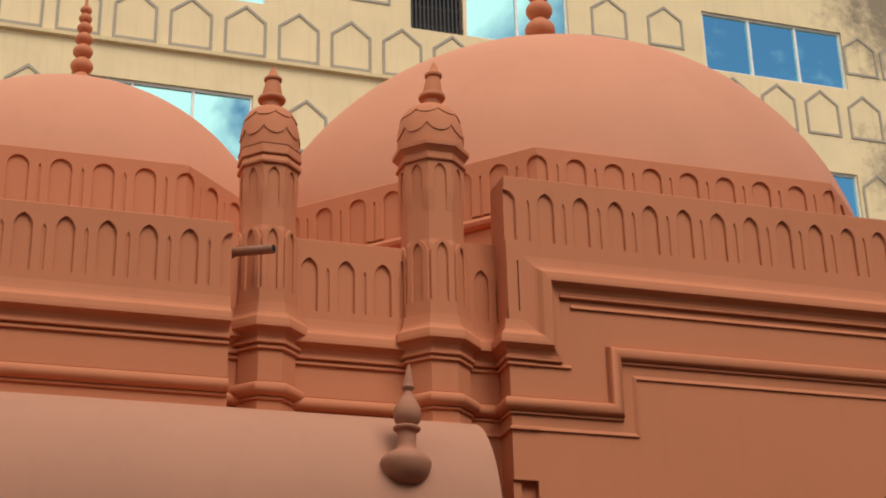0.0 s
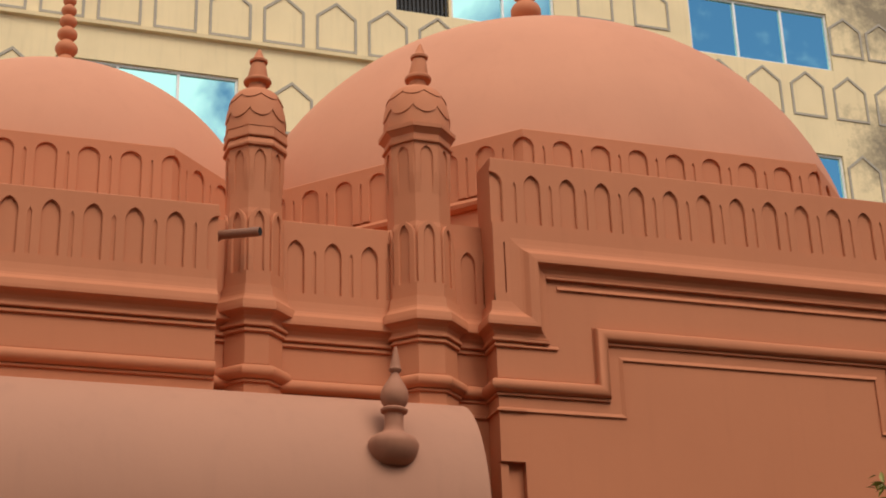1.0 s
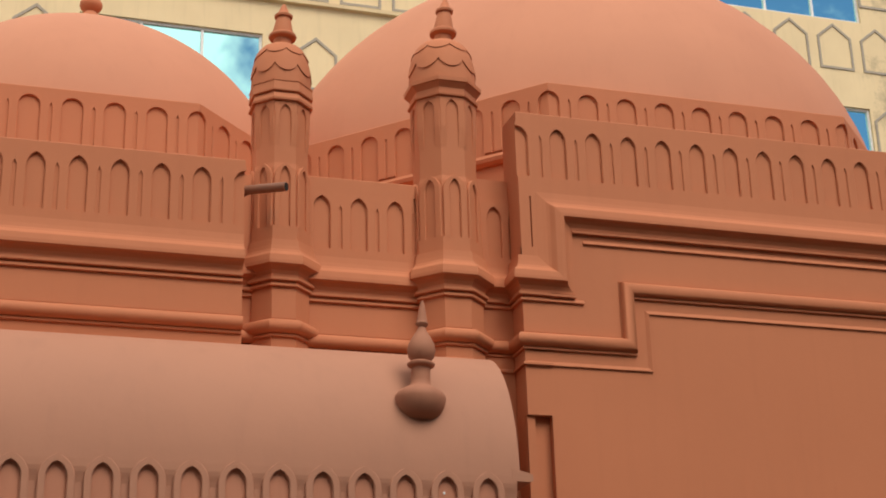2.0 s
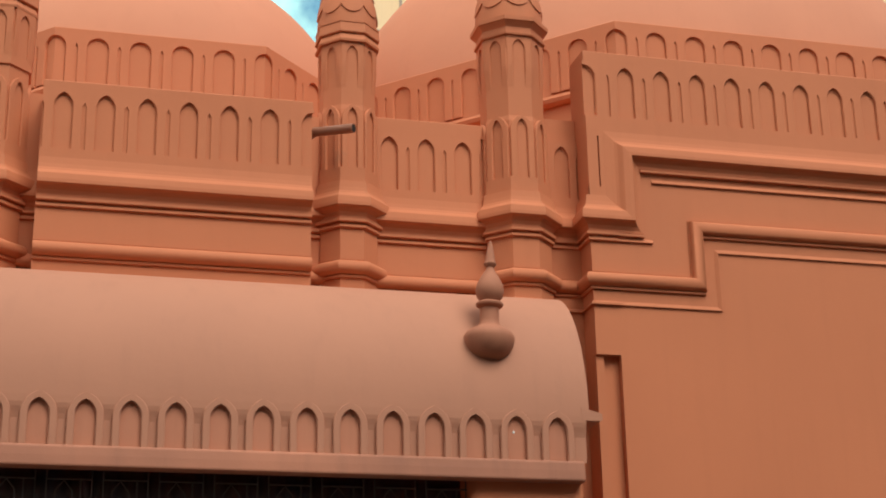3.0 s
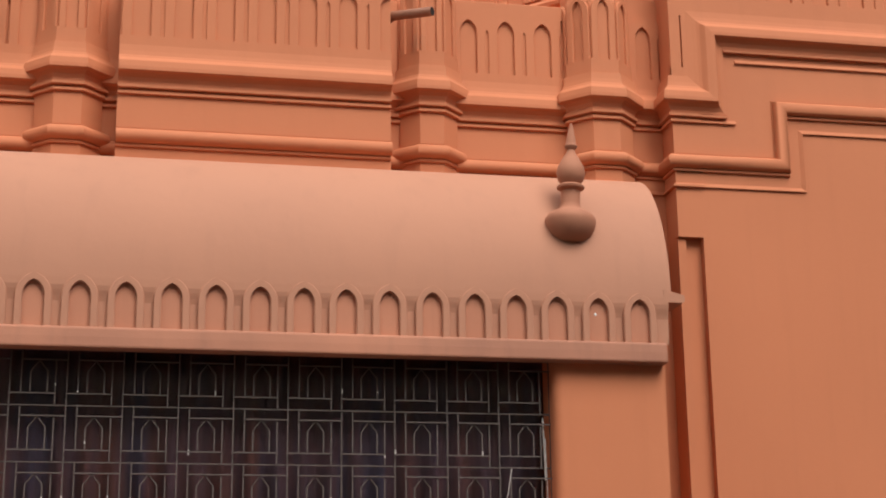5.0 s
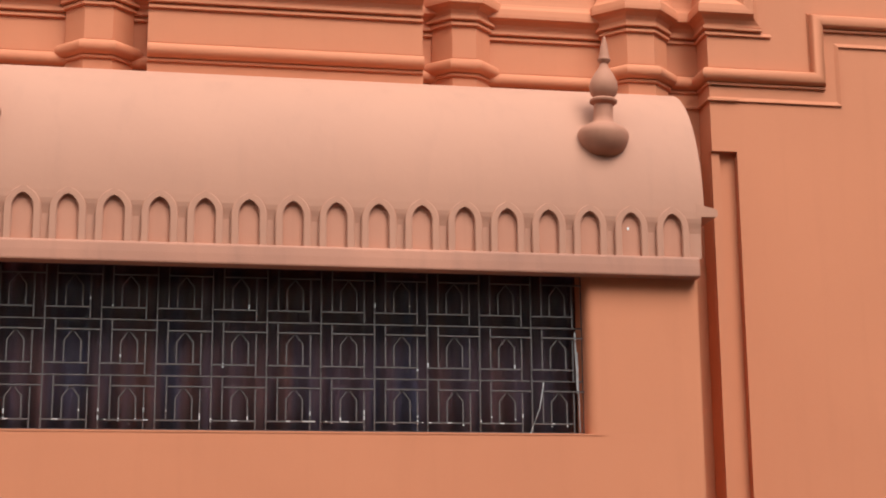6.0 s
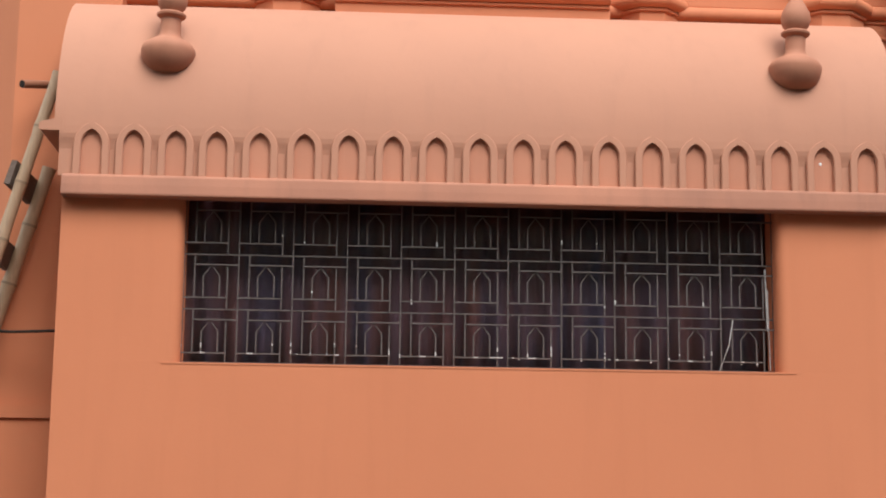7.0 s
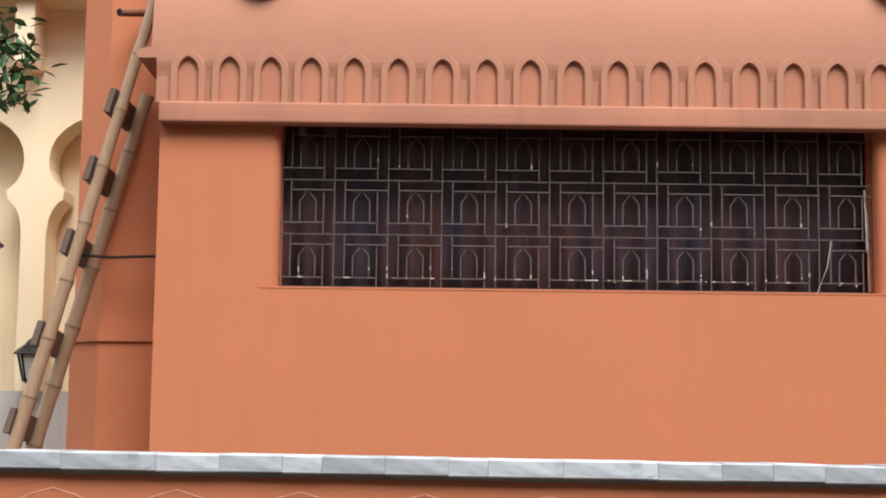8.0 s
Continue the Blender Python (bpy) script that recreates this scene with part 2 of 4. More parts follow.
def sweep(bm, path, profile, to3d, closed=False):
    """A closed profile (u across, to the left of the path; h) along a path in a plane, with mitred corners."""
    k = len(path)
    rings = []
    for i in range(k):
        p = Vector(path[i])
        d0 = (p - Vector(path[i - 1])).normalized() if (i > 0 or closed) else None
        d1 = (Vector(path[(i + 1) % k]) - p).normalized() if (i < k - 1 or closed) else None
        d0, d1 = d0 or d1, d1 or d0
        n0, n1 = Vector((-d0.y, d0.x)), Vector((-d1.y, d1.x))
        n = (n0 + n1).normalized()
        n = n / max(0.25, n.dot(n0))
        rings.append([bm.verts.new(to3d(p.x + n.x * u, p.y + n.y * u, h)) for u, h in profile])
    m = len(profile)
    for i in range(k if closed else k - 1):
        a, b = rings[i], rings[(i + 1) % k]
        for j in range(m):
            bm.faces.new((a[j], a[(j + 1) % m], b[(j + 1) % m], b[j]))
    if not closed:
        bm.faces.new(rings[0])
        bm.faces.new(rings[-1][::-1])


def lathe(bm, profile, n, x=0.0, y=0.0, phase=0.0):
    rings = []
    for r, z in profile:
        rings.append([bm.verts.new((x + r * math.cos(phase + 2 * math.pi * i / n), y + r * math.sin(phase + 2 * math.pi * i / n), z)) for i in range(n)])
    for a, b in zip(rings, rings[1:]):
        for i in range(n):
            bm.faces.new((a[i], a[(i + 1) % n], b[(i + 1) % n], b[i]))
    bm.faces.new(rings[0])
    bm.faces.new(rings[-1])


def tube(bm, points, radius, n=10):
    """A round bar through points, of one or several radii."""
    radii = radius if isinstance(radius, (list, tuple)) else [radius] * len(points)
    pts = [Vector(p) for p in points]
    rings = []
    for i, p in enumerate(pts):
        d = (pts[min(i + 1, len(pts) - 1)] - pts[max(i - 1, 0)]).normalized()
        s = d.cross(Vector((0, 0, 1)) if abs(d.z) < 0.95 else Vector((1, 0, 0))).normalized()
        t = s.cross(d)
        rings.append([bm.verts.new(p + radii[i] * (math.cos(2 * math.pi * k / n) * s + math.sin(2 * math.pi * k / n) * t)) for k in range(n)])
    for a, b in zip(rings, rings[1:]):
        for k in range(n):
            bm.faces.new((a[k], a[(k + 1) % n], b[(k + 1) % n], b[k]))
    bm.faces.new(rings[0])
    bm.faces.new(rings[-1][::-1])


def arch_line(w, spring, tip, n=6):
    """Half of a two-centred pointed arch, from the right springing to the tip."""
    c, h = 0.5 * w, max(tip - spring, 0.505 * w)
    r = (h * h + c * c) / (2 * c)
    end = math.asin(min(1.0, h / r))
    out = [(c - r + r * math.cos(end * i / n), tip - h + r * math.sin(end * i / n)) for i in range(n + 1)]
    out[-1] = (0.0, tip)
    return out


def niche_mesh(name, w, foot, spring, tip, w_out, top, depth, pointed=False, crown=0.0, soft=0.006, w_top=0.0, half=0, taper=0.0):
    """A raised frame round a pointed niche; x across, z up from 0, the front at y = -depth."""
    right = [(0.5 * w, foot), (0.5 * w, foot + taper)] + arch_line(w, spring, tip)
    inner = right if half else right + [(-x, z) for x, z in right[-2::-1]]
    if pointed:
        r2 = [(0.5 * w_out, foot), (0.5 * w_out, foot + taper)] + arch_line(w_out, spring, tip + crown)
    else:
        r2 = [(0.5 * w_out, foot), (0.5 * w_out, foot + taper)]
        arc = arch_line(w, spring, tip)
        wide = 0.5 * (w_top or w_out)
        for i, (x, z) in enumerate(arc):
            a = i / (len(arc) - 1)
            if i == 0:
                r2.append((0.5 * w_out, z))
            elif a < 0.6:
                r2.append((wide, z + 0.012 + (top - z - 0.012) * min(1.0, (a - 0.16) * 3)))
            else:
                r2.append((wide * (1 - (a - 0.5) / 0.5), top))
    outer = r2 if half else r2 + [(-x, z) for x, z in r2[-2::-1]]
    ends = {0, len(inner) - 1} if taper and not half else {0} if taper else set()
    side = half or 1
    if half:
        inner[-1], outer[-1] = (-0.0092, inner[-1][1]), (-0.0092, outer[-1][1])
    bm = bmesh.new()
    rows = []
    for pts, y, grow in ((inner, 0.0, 0), (inner, -depth + soft, 0), (inner, -depth, 1), (outer, -depth, -1), (outer, -depth + soft, 0), (outer, 0.0, 0)):
        row = []
        for i, (x, z) in enumerate(pts):
            keep = 0 if grow < 0 and (not pointed and (abs(x) > 0.5 * w_out + 0.001 or z > spring + 0.01) or half) else grow
            sx = soft * keep * (1 if x > 0.001 else -1 if x < -0.001 else 0)
            row.append(bm.verts.new(((x + sx) * side, y * (0.06 if i in ends else 1.0), z)))
        rows.append(row)
    k = len(inner)
    for a, b in zip(rows, rows[1:]):
        for i in range(0 if taper else 1, k - 1 if taper or half else k - 2):
            bm.faces.new((a[i], a[i + 1], b[i + 1], b[i]))
    bmesh.ops.recalc_face_normals(bm, faces=bm.faces[:])
    me = bpy.data.meshes.new(name)
    bm.to_mesh(me)
    bm.free()
    return me


def niches(me, material, parent, places, name="niche"):
    """One raised niche frame per place (x, y, z, turn about z in degrees, width factor)."""
    if not me.materials:
        me.materials.append(material)
    for x, y, z, turn, *wide in places:
        ob = new(name, me)
        ob.parent = parent
        ob.matrix_basis = pose(x, y, z, 0, 0, turn) @ Matrix.Diagonal((wide[0] if wide else 1, 1, 1, 1))


def in_plan(u, v, d):
    return (u, v, d)


# string courses of the upper walls: outward from the wall face, height
ROLL = [(-0.03, 4.858), (0.016, 4.858), (0.018, 4.861), (0.018, 4.876), (0.004, 4.880)] + [(0.014 + 0.048 * math.sin(radians(a)), 4.930 - 0.048 * math.cos(radians(a))) for a in range(0, 181, 18)] + [(0.004, 4.979), (0.008, 4.989), (-0.03, 4.991)]
FILLET = [(-0.03, 4.745), (0.020, 4.745), (0.022, 4.748), (0.020, 4.764), (0.0, 4.774), (-0.03, 4.774)]
CORNICE = [(-0.03, 5.254), (0.032, 5.254), (0.035, 5.258), (0.035, 5.276), (0.016, 5.281), (0.018, 5.300), (0.030, 5.326), (0.052, 5.348), (0.074, 5.356), (0.080, 5.360), (0.080, 5.384), (0.074, 5.424), (0.068, 5.432), (0.046, 5.456), (0.036, 5.476), (0.030, 5.506), (0.0245, 5.552), (-0.03, 5.553)]
LEDGE = [(-0.03, 5.216), (0.017, 5.216), (0.020, 5.219), (0.020, 5.236), (0.006, 5.240), (0.006, 5.253)] + CORNICE[1:]

# ---- ground ----
bm = bmesh.new()
box(bm, -400, 400, -400, 400, -0.3, 0.0)
tagged(link_mesh("ground", bm, EARTH), "grey-brown paved ground round the mosque", "ground", kind="structure")

# ---- portal wall: the projecting wall with a stepped frame ----
YP = 9.8
PX0, PX1, PMID = 3.59, 7.57, 5.58


def on_portal(u, v, h):
    return (u, YP - h, v)


bm = bmesh.new()
box(bm, PX0, PX1, YP, 10.08, 4.392, 6.655)
portal = tagged(link_mesh("wall_portal", bm, TERRA), "terracotta-painted plaster portal wall with stepped mouldings", "wall", kind="structure")
bm = bmesh.new()
box(bm, PX0 + 0.002, 3.648, YP + 0.022, YP + 0.059, 0.0, 4.39)
part("corner_strip", bm, TERRA, portal)
bm = bmesh.new()
prism(bm, [(PX0, YP + 0.06), (3.768, YP + 0.06), (3.768, YP), (7.392, YP), (7.392, YP + 0.06), (PX1, YP + 0.06), (PX1, 10.6), (PX0, 10.6)], in_plan, 0.0, 4.392)
part("lower_wall", bm, TERRA, portal)
bm = bmesh.new()
prism(bm, [(YP - 0.0222, 6.605), (YP - 0.0222, 6.674), (YP - 0.017, 6.68), (YP + 0.28, 6.688), (YP + 0.28, 6.656), (YP, 6.656), (YP, 6.605)], lambda u, v, d: (d, u, v), PX0 + 0.002, PX1 - 0.002)
part("coping", bm, TERRA, portal)
bm = bmesh.new()
prism(bm, [(YP - 0.024, 6.17), (YP, 6.17), (YP, 6.01), (YP - 0.024, 6.01)], lambda u, v, d: (d, u, v), PX0 - 0.0, PX1)
part("parapet_base", bm, TERRA, portal)
bm = bmesh.new()
for xa, xb in ((3.591, 3.668), (3.680, 3.762), (7.398, 7.480), (7.492, 7.569)):
    prism(bm, [(xa, 5.50), (xb, 5.50), (xb, 6.010), (xa, 6.010)], on_portal, 0.0, 0.024)
for xa, xb in ((3.591, 3.80), (7.36, 7.569)):
    prism(bm, [(xa, 5.45), (xb, 5.45), (xb, 5.62), (xa, 5.62)], on_portal, 0.0, 0.0235)
part("pilaster_strips", bm, TERRA, portal)

bm = bmesh.new()
x0, x1 = 3.905, 2 * PMID - 3.905
sweep(bm, [(3.79, 5.36), (x0, 5.36), (x0, 5.857), (x1, 5.857), (x1, 5.36), (7.37, 5.36)], [(z - 5.36, o) for o, z in [(-0.03, 5.281)] + CORNICE[4:]], on_portal)
part("stepped_cornice", bm, TERRA, portal)
bm = bmesh.new()
x0 = 4.385
sweep(bm, [(3.79, 4.93), (x0, 4.93), (x0, 5.355), (2 * PMID - x0, 5.355), (2 * PMID - x0, 4.93), (7.37, 4.93)], [(z - 4.93, o) for o, z in [(-0.03, 4.880)] + ROLL[4:]], on_portal)
part("stepped_roll_moulding", bm, TERRA, portal, smooth=True)
bm = bmesh.new()
for xa, xb, z in ((4.072, 0, 5.678), (3.60, 4.052, 5.218)):
    for pa, pb in ((xa, xb), (2 * PMID - xb, 2 * PMID - xa)) if xb else ((xa, 2 * PMID - xa),):
        sweep(bm, [(pa, z), (pb, z)], [(0.0, -0.01), (0.0, 0.016), (0.004, 0.017), (0.030, 0.001), (0.030, -0.01)], on_portal)
part("panel_fillet", bm, TERRA, portal)
bm = bmesh.new()
x0, x1 = 4.545, 2 * PMID - 4.545
sweep(bm, [(3.60, 4.747), (x0, 4.747), (x0, 5.176), (x1, 5.176), (x1, 4.747), (7.56, 4.747)], [(0.0, -0.01), (0.0, 0.013), (0.004, 0.014), (0.030, 0.001), (0.030, -0.01)], on_portal)
part("stepped_fillet", bm, TERRA, portal)
bm = bmesh.new()
for xa, xb, z, deep in ((3.985, 0, 5.751, 0.03), (4.435, 0, 5.283, 0.018), (3.60, 3.985, 5.254, 0.03), (3.60, 4.43, 4.858, 0.018)):
    for pa, pb in ((xa, xb), (2 * PMID - xb, 2 * PMID - xa)) if xb else ((xa, 2 * PMID - xa),):
        sweep(bm, [(pa, z), (pb, z)], [(0.0, -0.01), (0.0, deep - 0.002), (0.003, deep), (0.019, deep), (0.022, -0.01)], on_portal)
part("under_fillet", bm, TERRA, portal)

# ---- recessed walls between the turrets, and the body behind ----
YR = 10.02
bm = bmesh.new()
box(bm, 1.45, PX0, YR, 10.6, 0, 6.08)
box(bm, 3.30, PX0, YR + 0.004, YR + 0.25, 6.08, 6.22)
recess = tagged(link_mesh("wall_recess_east", bm, TERRA), "recessed terracotta plaster wall between the turrets", "wall", kind="structure")
bm = bmesh.new()
box(bm, -2.19, -0.05, YR, 10.6, 0, 6.08)
recess_w = tagged(link_mesh("wall_recess_west", bm, TERRA), "recessed terracotta plaster wall beside the turret", "wall", kind="structure")
bm = bmesh.new()
box(bm, -2.4, 7.57, 10.6, 11.6, 0, 6.0)
box(bm, PX0 + 0.001, 7.569, 10.081, 10.599, 4.393, 5.99)
tagged(link_mesh("roof_deck", bm, TERRA), "flat terracotta roof deck under the domes", "roof", kind="structure")
bm = bmesh.new()
box(bm, -2.4, 12, 11.6, 18, 0, 6.0)
tagged(link_mesh("prayer_hall", bm, TERRA), "plain terracotta body of the prayer hall", "wall", kind="structure")
bm = bmesh.new()
box(bm, 7.57, 12, 10.1, 11.6, 0, 5.9)
tagged(link_mesh("wall_east_wing", bm, TERRA), "terracotta plaster wall beyond the portal", "wall", kind="structure")


def courses(parent, path, drop=0.0):
    for name, prof, smooth in (("ledge", LEDGE, False), ("roll_moulding", ROLL, True), ("fillet", FILLET, False)):
        b = bmesh.new()
        sweep(b, path, [(o, z - drop) for o, z in prof], in_plan)
        part(name, b, TERRA, parent, smooth=smooth)


courses(recess, [(3.79, YP), (PX0, YP), (PX0, YR + 0.004), (3.2, YR + 0.004)])
courses(recess, [(3.2, YR), (1.60, YR)], 0.045)
courses(recess_w, [(-0.19, YR), (-2.19, YR)], 0.045)

# ---- side bay wall with its parapet ----
YB = 9.72
BX0, BX1 = -0.185, 1.595
bm = bmesh.new()
box(bm, BX0, BX1, YB, YR - 0.004, 4.2, 6.0)
bay = tagged(link_mesh("wall_side_bay", bm, TERRA), "projecting terracotta bay wall with a niche parapet", "wall", kind="structure")
courses(bay, [(BX1 - 0.001, YB), (BX0 + 0.001, YB)], 0.053)
bm = bmesh.new()
prism(bm, [(YB - 0.024, 5.565), (YB, 5.565), (YB, 5.40), (YB - 0.024, 5.40)], lambda u, v, d: (d, u, v), BX0, BX1)
part("parapet_base", bm, TERRA, bay)


def coping(parent, x0, x1, y, z, low, deep=0.3):
    b = bmesh.new()
    prism(b, [(y - 0.0222, low), (y - 0.0222, z - 0.006), (y - 0.017, z), (y + deep, z + 0.008), (y + deep, z - 0.03), (y, z - 0.03), (y, low)], lambda u, v, d: (d, u, v), x0, x1)
    part("coping", b, TERRA, parent)


coping(bay, BX0, BX1, YB, 6.045, 6.0)
coping(recess, 2.0, 2.96, YR, 6.11, 6.005)
coping(recess_w, -1.55, -0.72, YR, 6.11, 6.005)

# parapet niches: raised frames with narrow slots between them
bm = bmesh.new()
prism(bm, [(YR - 0.024, 5.57), (YR, 5.57), (YR, 5.40), (YR - 0.024, 5.40)], lambda u, v, d: (d, u, v), 2.0, 2.96)
prism(bm, [(YR - 0.024, 5.60), (YR, 5.60), (YR, 5.40), (YR - 0.024, 5.40)], lambda u, v, d: (d, u, v), 3.36, PX0)
part("parapet_base", bm, TERRA, recess)
bm = bmesh.new()
prism(bm, [(YR - 0.024, 5.57), (YR, 5.57), (YR, 5.40), (YR - 0.024, 5.40)], lambda u, v, d: (d, u, v), -1.55, -0.6)
part("parapet_base", bm, TERRA, recess_w)
PARAPET = niche_mesh("parapet_niche", 0.118, 0.0, 0.30, 0.40, 0.252, 0.435, 0.022, w_top=0.2708)
HALF_R = niche_mesh("parapet_half_niche", 0.118, 0.0, 0.305, 0.40, 0.257, 0.435, 0.024, w_top=0.2708, half=1)
HALF_L = niche_mesh("parapet_half_niche", 0.118, 0.0, 0.305, 0.40, 0.257, 0.435, 0.024, w_top=0.2708, half=-1)
bm = bmesh.new()
box(bm, -0.02, 0.02, -0.011, 0.0, 0.0, 0.345)
SLOT = bpy.data.meshes.new("slot_back")
bm.to_mesh(SLOT)
bm.free()
niches(SLOT, TERRA, portal, [(3.913 + 0.2803 * (k - 0.5), YP, 6.17, 0) for k in range(14)], "slot_back")
niches(SLOT, TERRA, bay, [(-0.05 + 0.271 * (k + 0.5), YB, 5.565, 0) for k in range(6)], "slot_back")
niches(SLOT, TERRA, recess, [(x, YR, 5.57, 0) for x in (2.059, 2.327, 2.595, 2.863)], "slot_back")
niches(PARAPET, TERRA, portal, [(3.913 + 0.2803 * k, YP, 6.17, 0, 1.0362) for k in range(13)] )
niches(HALF_R, TERRA, portal, [(3.60, YP, 6.17, 0, 1.27)])
niches(HALF_L, TERRA, bay, [(1.59, YB, 5.565, 0, 1.107)])
niches(PARAPET, TERRA, bay, [(-0.05 + 0.271 * k, YB, 5.565, 0, 1.0) for k in range(6)])
niches(PARAPET, TERRA, recess, [(x * 1.0, YR, 5.57, 0, 1.0) for x in (2.193, 2.461, 2.729)] + [(3.47, YR, 5.60, 0, 0.9)])
niches(PARAPET, TERRA, recess_w, [(x, YR, 5.57, 0, 1.0) for x in (-0.783, -1.051, -1.319)])


# ---- turrets ----
def turret(x, y, r, drop, label, over=0.0, stretch=1.0, rise=0.0, rim=()):
    """An octagonal turret with a flat face to the front; drop: how much lower its cap sits."""
    t = thing("turret", (0, 0, 0), label, "turret", "roof turrets")
    ph = math.pi / 8
    path = [(x + r * math.cos(ph - i * math.pi / 4), y + r * math.sin(ph - i * math.pi / 4)) for i in range(8)]
    b = bmesh.new()
    zt = 6.78 - drop
    lathe(b, [(r, 4.3), (r, 5.40), (r * 0.965 + 0.018, 5.43), (r * 0.965 + 0.018, 5.66), (r * 0.965, 5.664), (r * 0.965, 6.205 if over else 6.10), (r * (0.93 + over), 6.21 if over else 6.14), (r * (0.93 + over), zt)], 8, x, y, ph)
    shaft = part("shaft", b, TERRA, t)
    for name, prof, smooth in (("ledge", LEDGE, False), ("roll_moulding", ROLL, True), ("fillet", FILLET, False)):
        b = bmesh.new()
        sweep(b, path, prof, in_plan, closed=True)
        part(name, b, TERRA, t, smooth=smooth)
    face = 2 * r * math.sin(ph)
    low = niche_mesh("shaft_niche", face * 0.40, 0.0, 0.37, 0.46, face * 0.93, 0.5, 0.018, pointed=True, crown=0.03)
    hi = niche_mesh("upper_niche", face * 0.46, 0.0, 0.30 - drop * 0.4, 0.38 - drop * 0.4, face * 0.97, 0.42 - drop * 0.4, 0.014, taper=0.16)
    ap = r * math.cos(ph)
    for k in (-2, -1, 0, 1, 2):
        a = radians(45 * k)
        s, c = math.sin(a), math.cos(a)
        niches(low, TERRA, shaft, [(x + s * (ap * 0.965), y - c * (ap * 0.965), 5.65, math.degrees(a))])
        niches(hi, TERRA, shaft, [(x + s * (ap * (0.93 + over)), y - c * (ap * (0.93 + over)), zt - 0.415 + drop * 0.4, math.degrees(a))])
    # collar, domed cap with two rows of scalloped petals, and the finial
    b = bmesh.new()
    k = r / 0.249
    lathe(b, [(q * k, zt + h) for q, h in rim], 8, x, y, ph)
    part("collar", b, TERRA, t)
    zc = zt + 0.14

    def cap_r(u):
        return k * 0.252 * math.cos(u * math.pi / 2 * 0.93) ** 0.66

    hcap = 0.335 + rise
    b = bmesh.new()
    lathe(b, [(cap_r(i / 12), zc + hcap * math.sin(i / 12 * math.pi / 2)) for i in range(13)], 32, x, y, ph)
    cap = part("cap", b, TERRA, t, smooth=True)
    for u0, u1, amp, turn, proud in ((0.15, 0.66, 0.12, 0.0, 0.009), (0.46, 0.95, 0.10, 0.5, 0.017)):
        b = bmesh.new()
        cols = 64
        rows = []
        for j in range(7):
            row = []
            for i in range(cols):
                th = 2 * math.pi * i / cols
                edge = u0 + amp * (1 - abs(math.sin(4 * (th - ph) + turn * math.pi)) ** 0.7)
                u = edge if j < 2 else edge + (u1 - edge) * (j - 1) / 5
                rr = cap_r(u) + (0.0 if j == 0 or j == 6 else proud)
                row.append(b.verts.new((x + rr * math.cos(th), y + rr * math.sin(th), zc + hcap * math.sin(u * math.pi / 2))))
            rows.append(row)
        for r0, r1 in zip(rows, rows[1:]):
            for i in range(cols):
                b.faces.new((r0[i], r0[(i + 1) % cols], r1[(i + 1) % cols], r1[i]))
        part("petals", b, TERRA, cap, smooth=True)
    b = bmesh.new()
    z1 = zc + hcap - 0.01
    lean = 0.03 if stretch > 1 else 0.012
    lathe(b, [(q, z1 + h * stretch) for q, h in ((0.075, -0.02), (0.066, 0.03), (0.066, 0.075), (0.080, 0.084), (0.100, 0.090), (0.104, 0.104), (0.096, 0.120), (0.074, 0.130), (0.072, 0.160), (0.056, 0.24), (0.05, 0.258), (0.066, 0.264), (0.068, 0.280), (0.046, 0.296), (0.032, 0.33), (0.014, 0.372), (0.004, 0.385))], 20, x, y)
    for v in b.verts:
        v.co.x += lean * (0.35 + (v.co.z - z1) / 0.385)
    part("finial", b, TERRA, t, smooth=True)
    return t


FLARED = [(0.225, -0.03), (0.228, -0.012), (0.264, -0.008), (0.267, 0.004), (0.250, 0.012), (0.248, 0.058), (0.256, 0.068), (0.278, 0.092), (0.290, 0.100), (0.292, 0.130), (0.258, 0.136), (0.255, 0.15), (0.2, 0.155)]
BANDED = [(0.225, -0.03), (0.232, -0.012), (0.272, -0.008), (0.275, 0.008), (0.258, 0.045), (0.248, 0.058), (0.272, 0.062), (0.275, 0.068), (0.266, 0.138), (0.272, 0.142), (0.272, 0.152), (0.258, 0.156), (0.2, 0.16)]
turret(3.12, 10.05, 0.249, 0.0, "octagonal terracotta turret with petalled cap and finial", 0.0, 1.12, 0.05, FLARED)
turret(1.905, 10.08, 0.215, 0.15, "shorter octagonal terracotta turret beside a drain pipe", 0.0, 1.0, 0.035, BANDED)
turret(-0.50, 10.08, 0.235, 0.15, "octagonal terracotta turret with petalled cap at the bay", 0.09, 1.0, 0.035, BANDED)


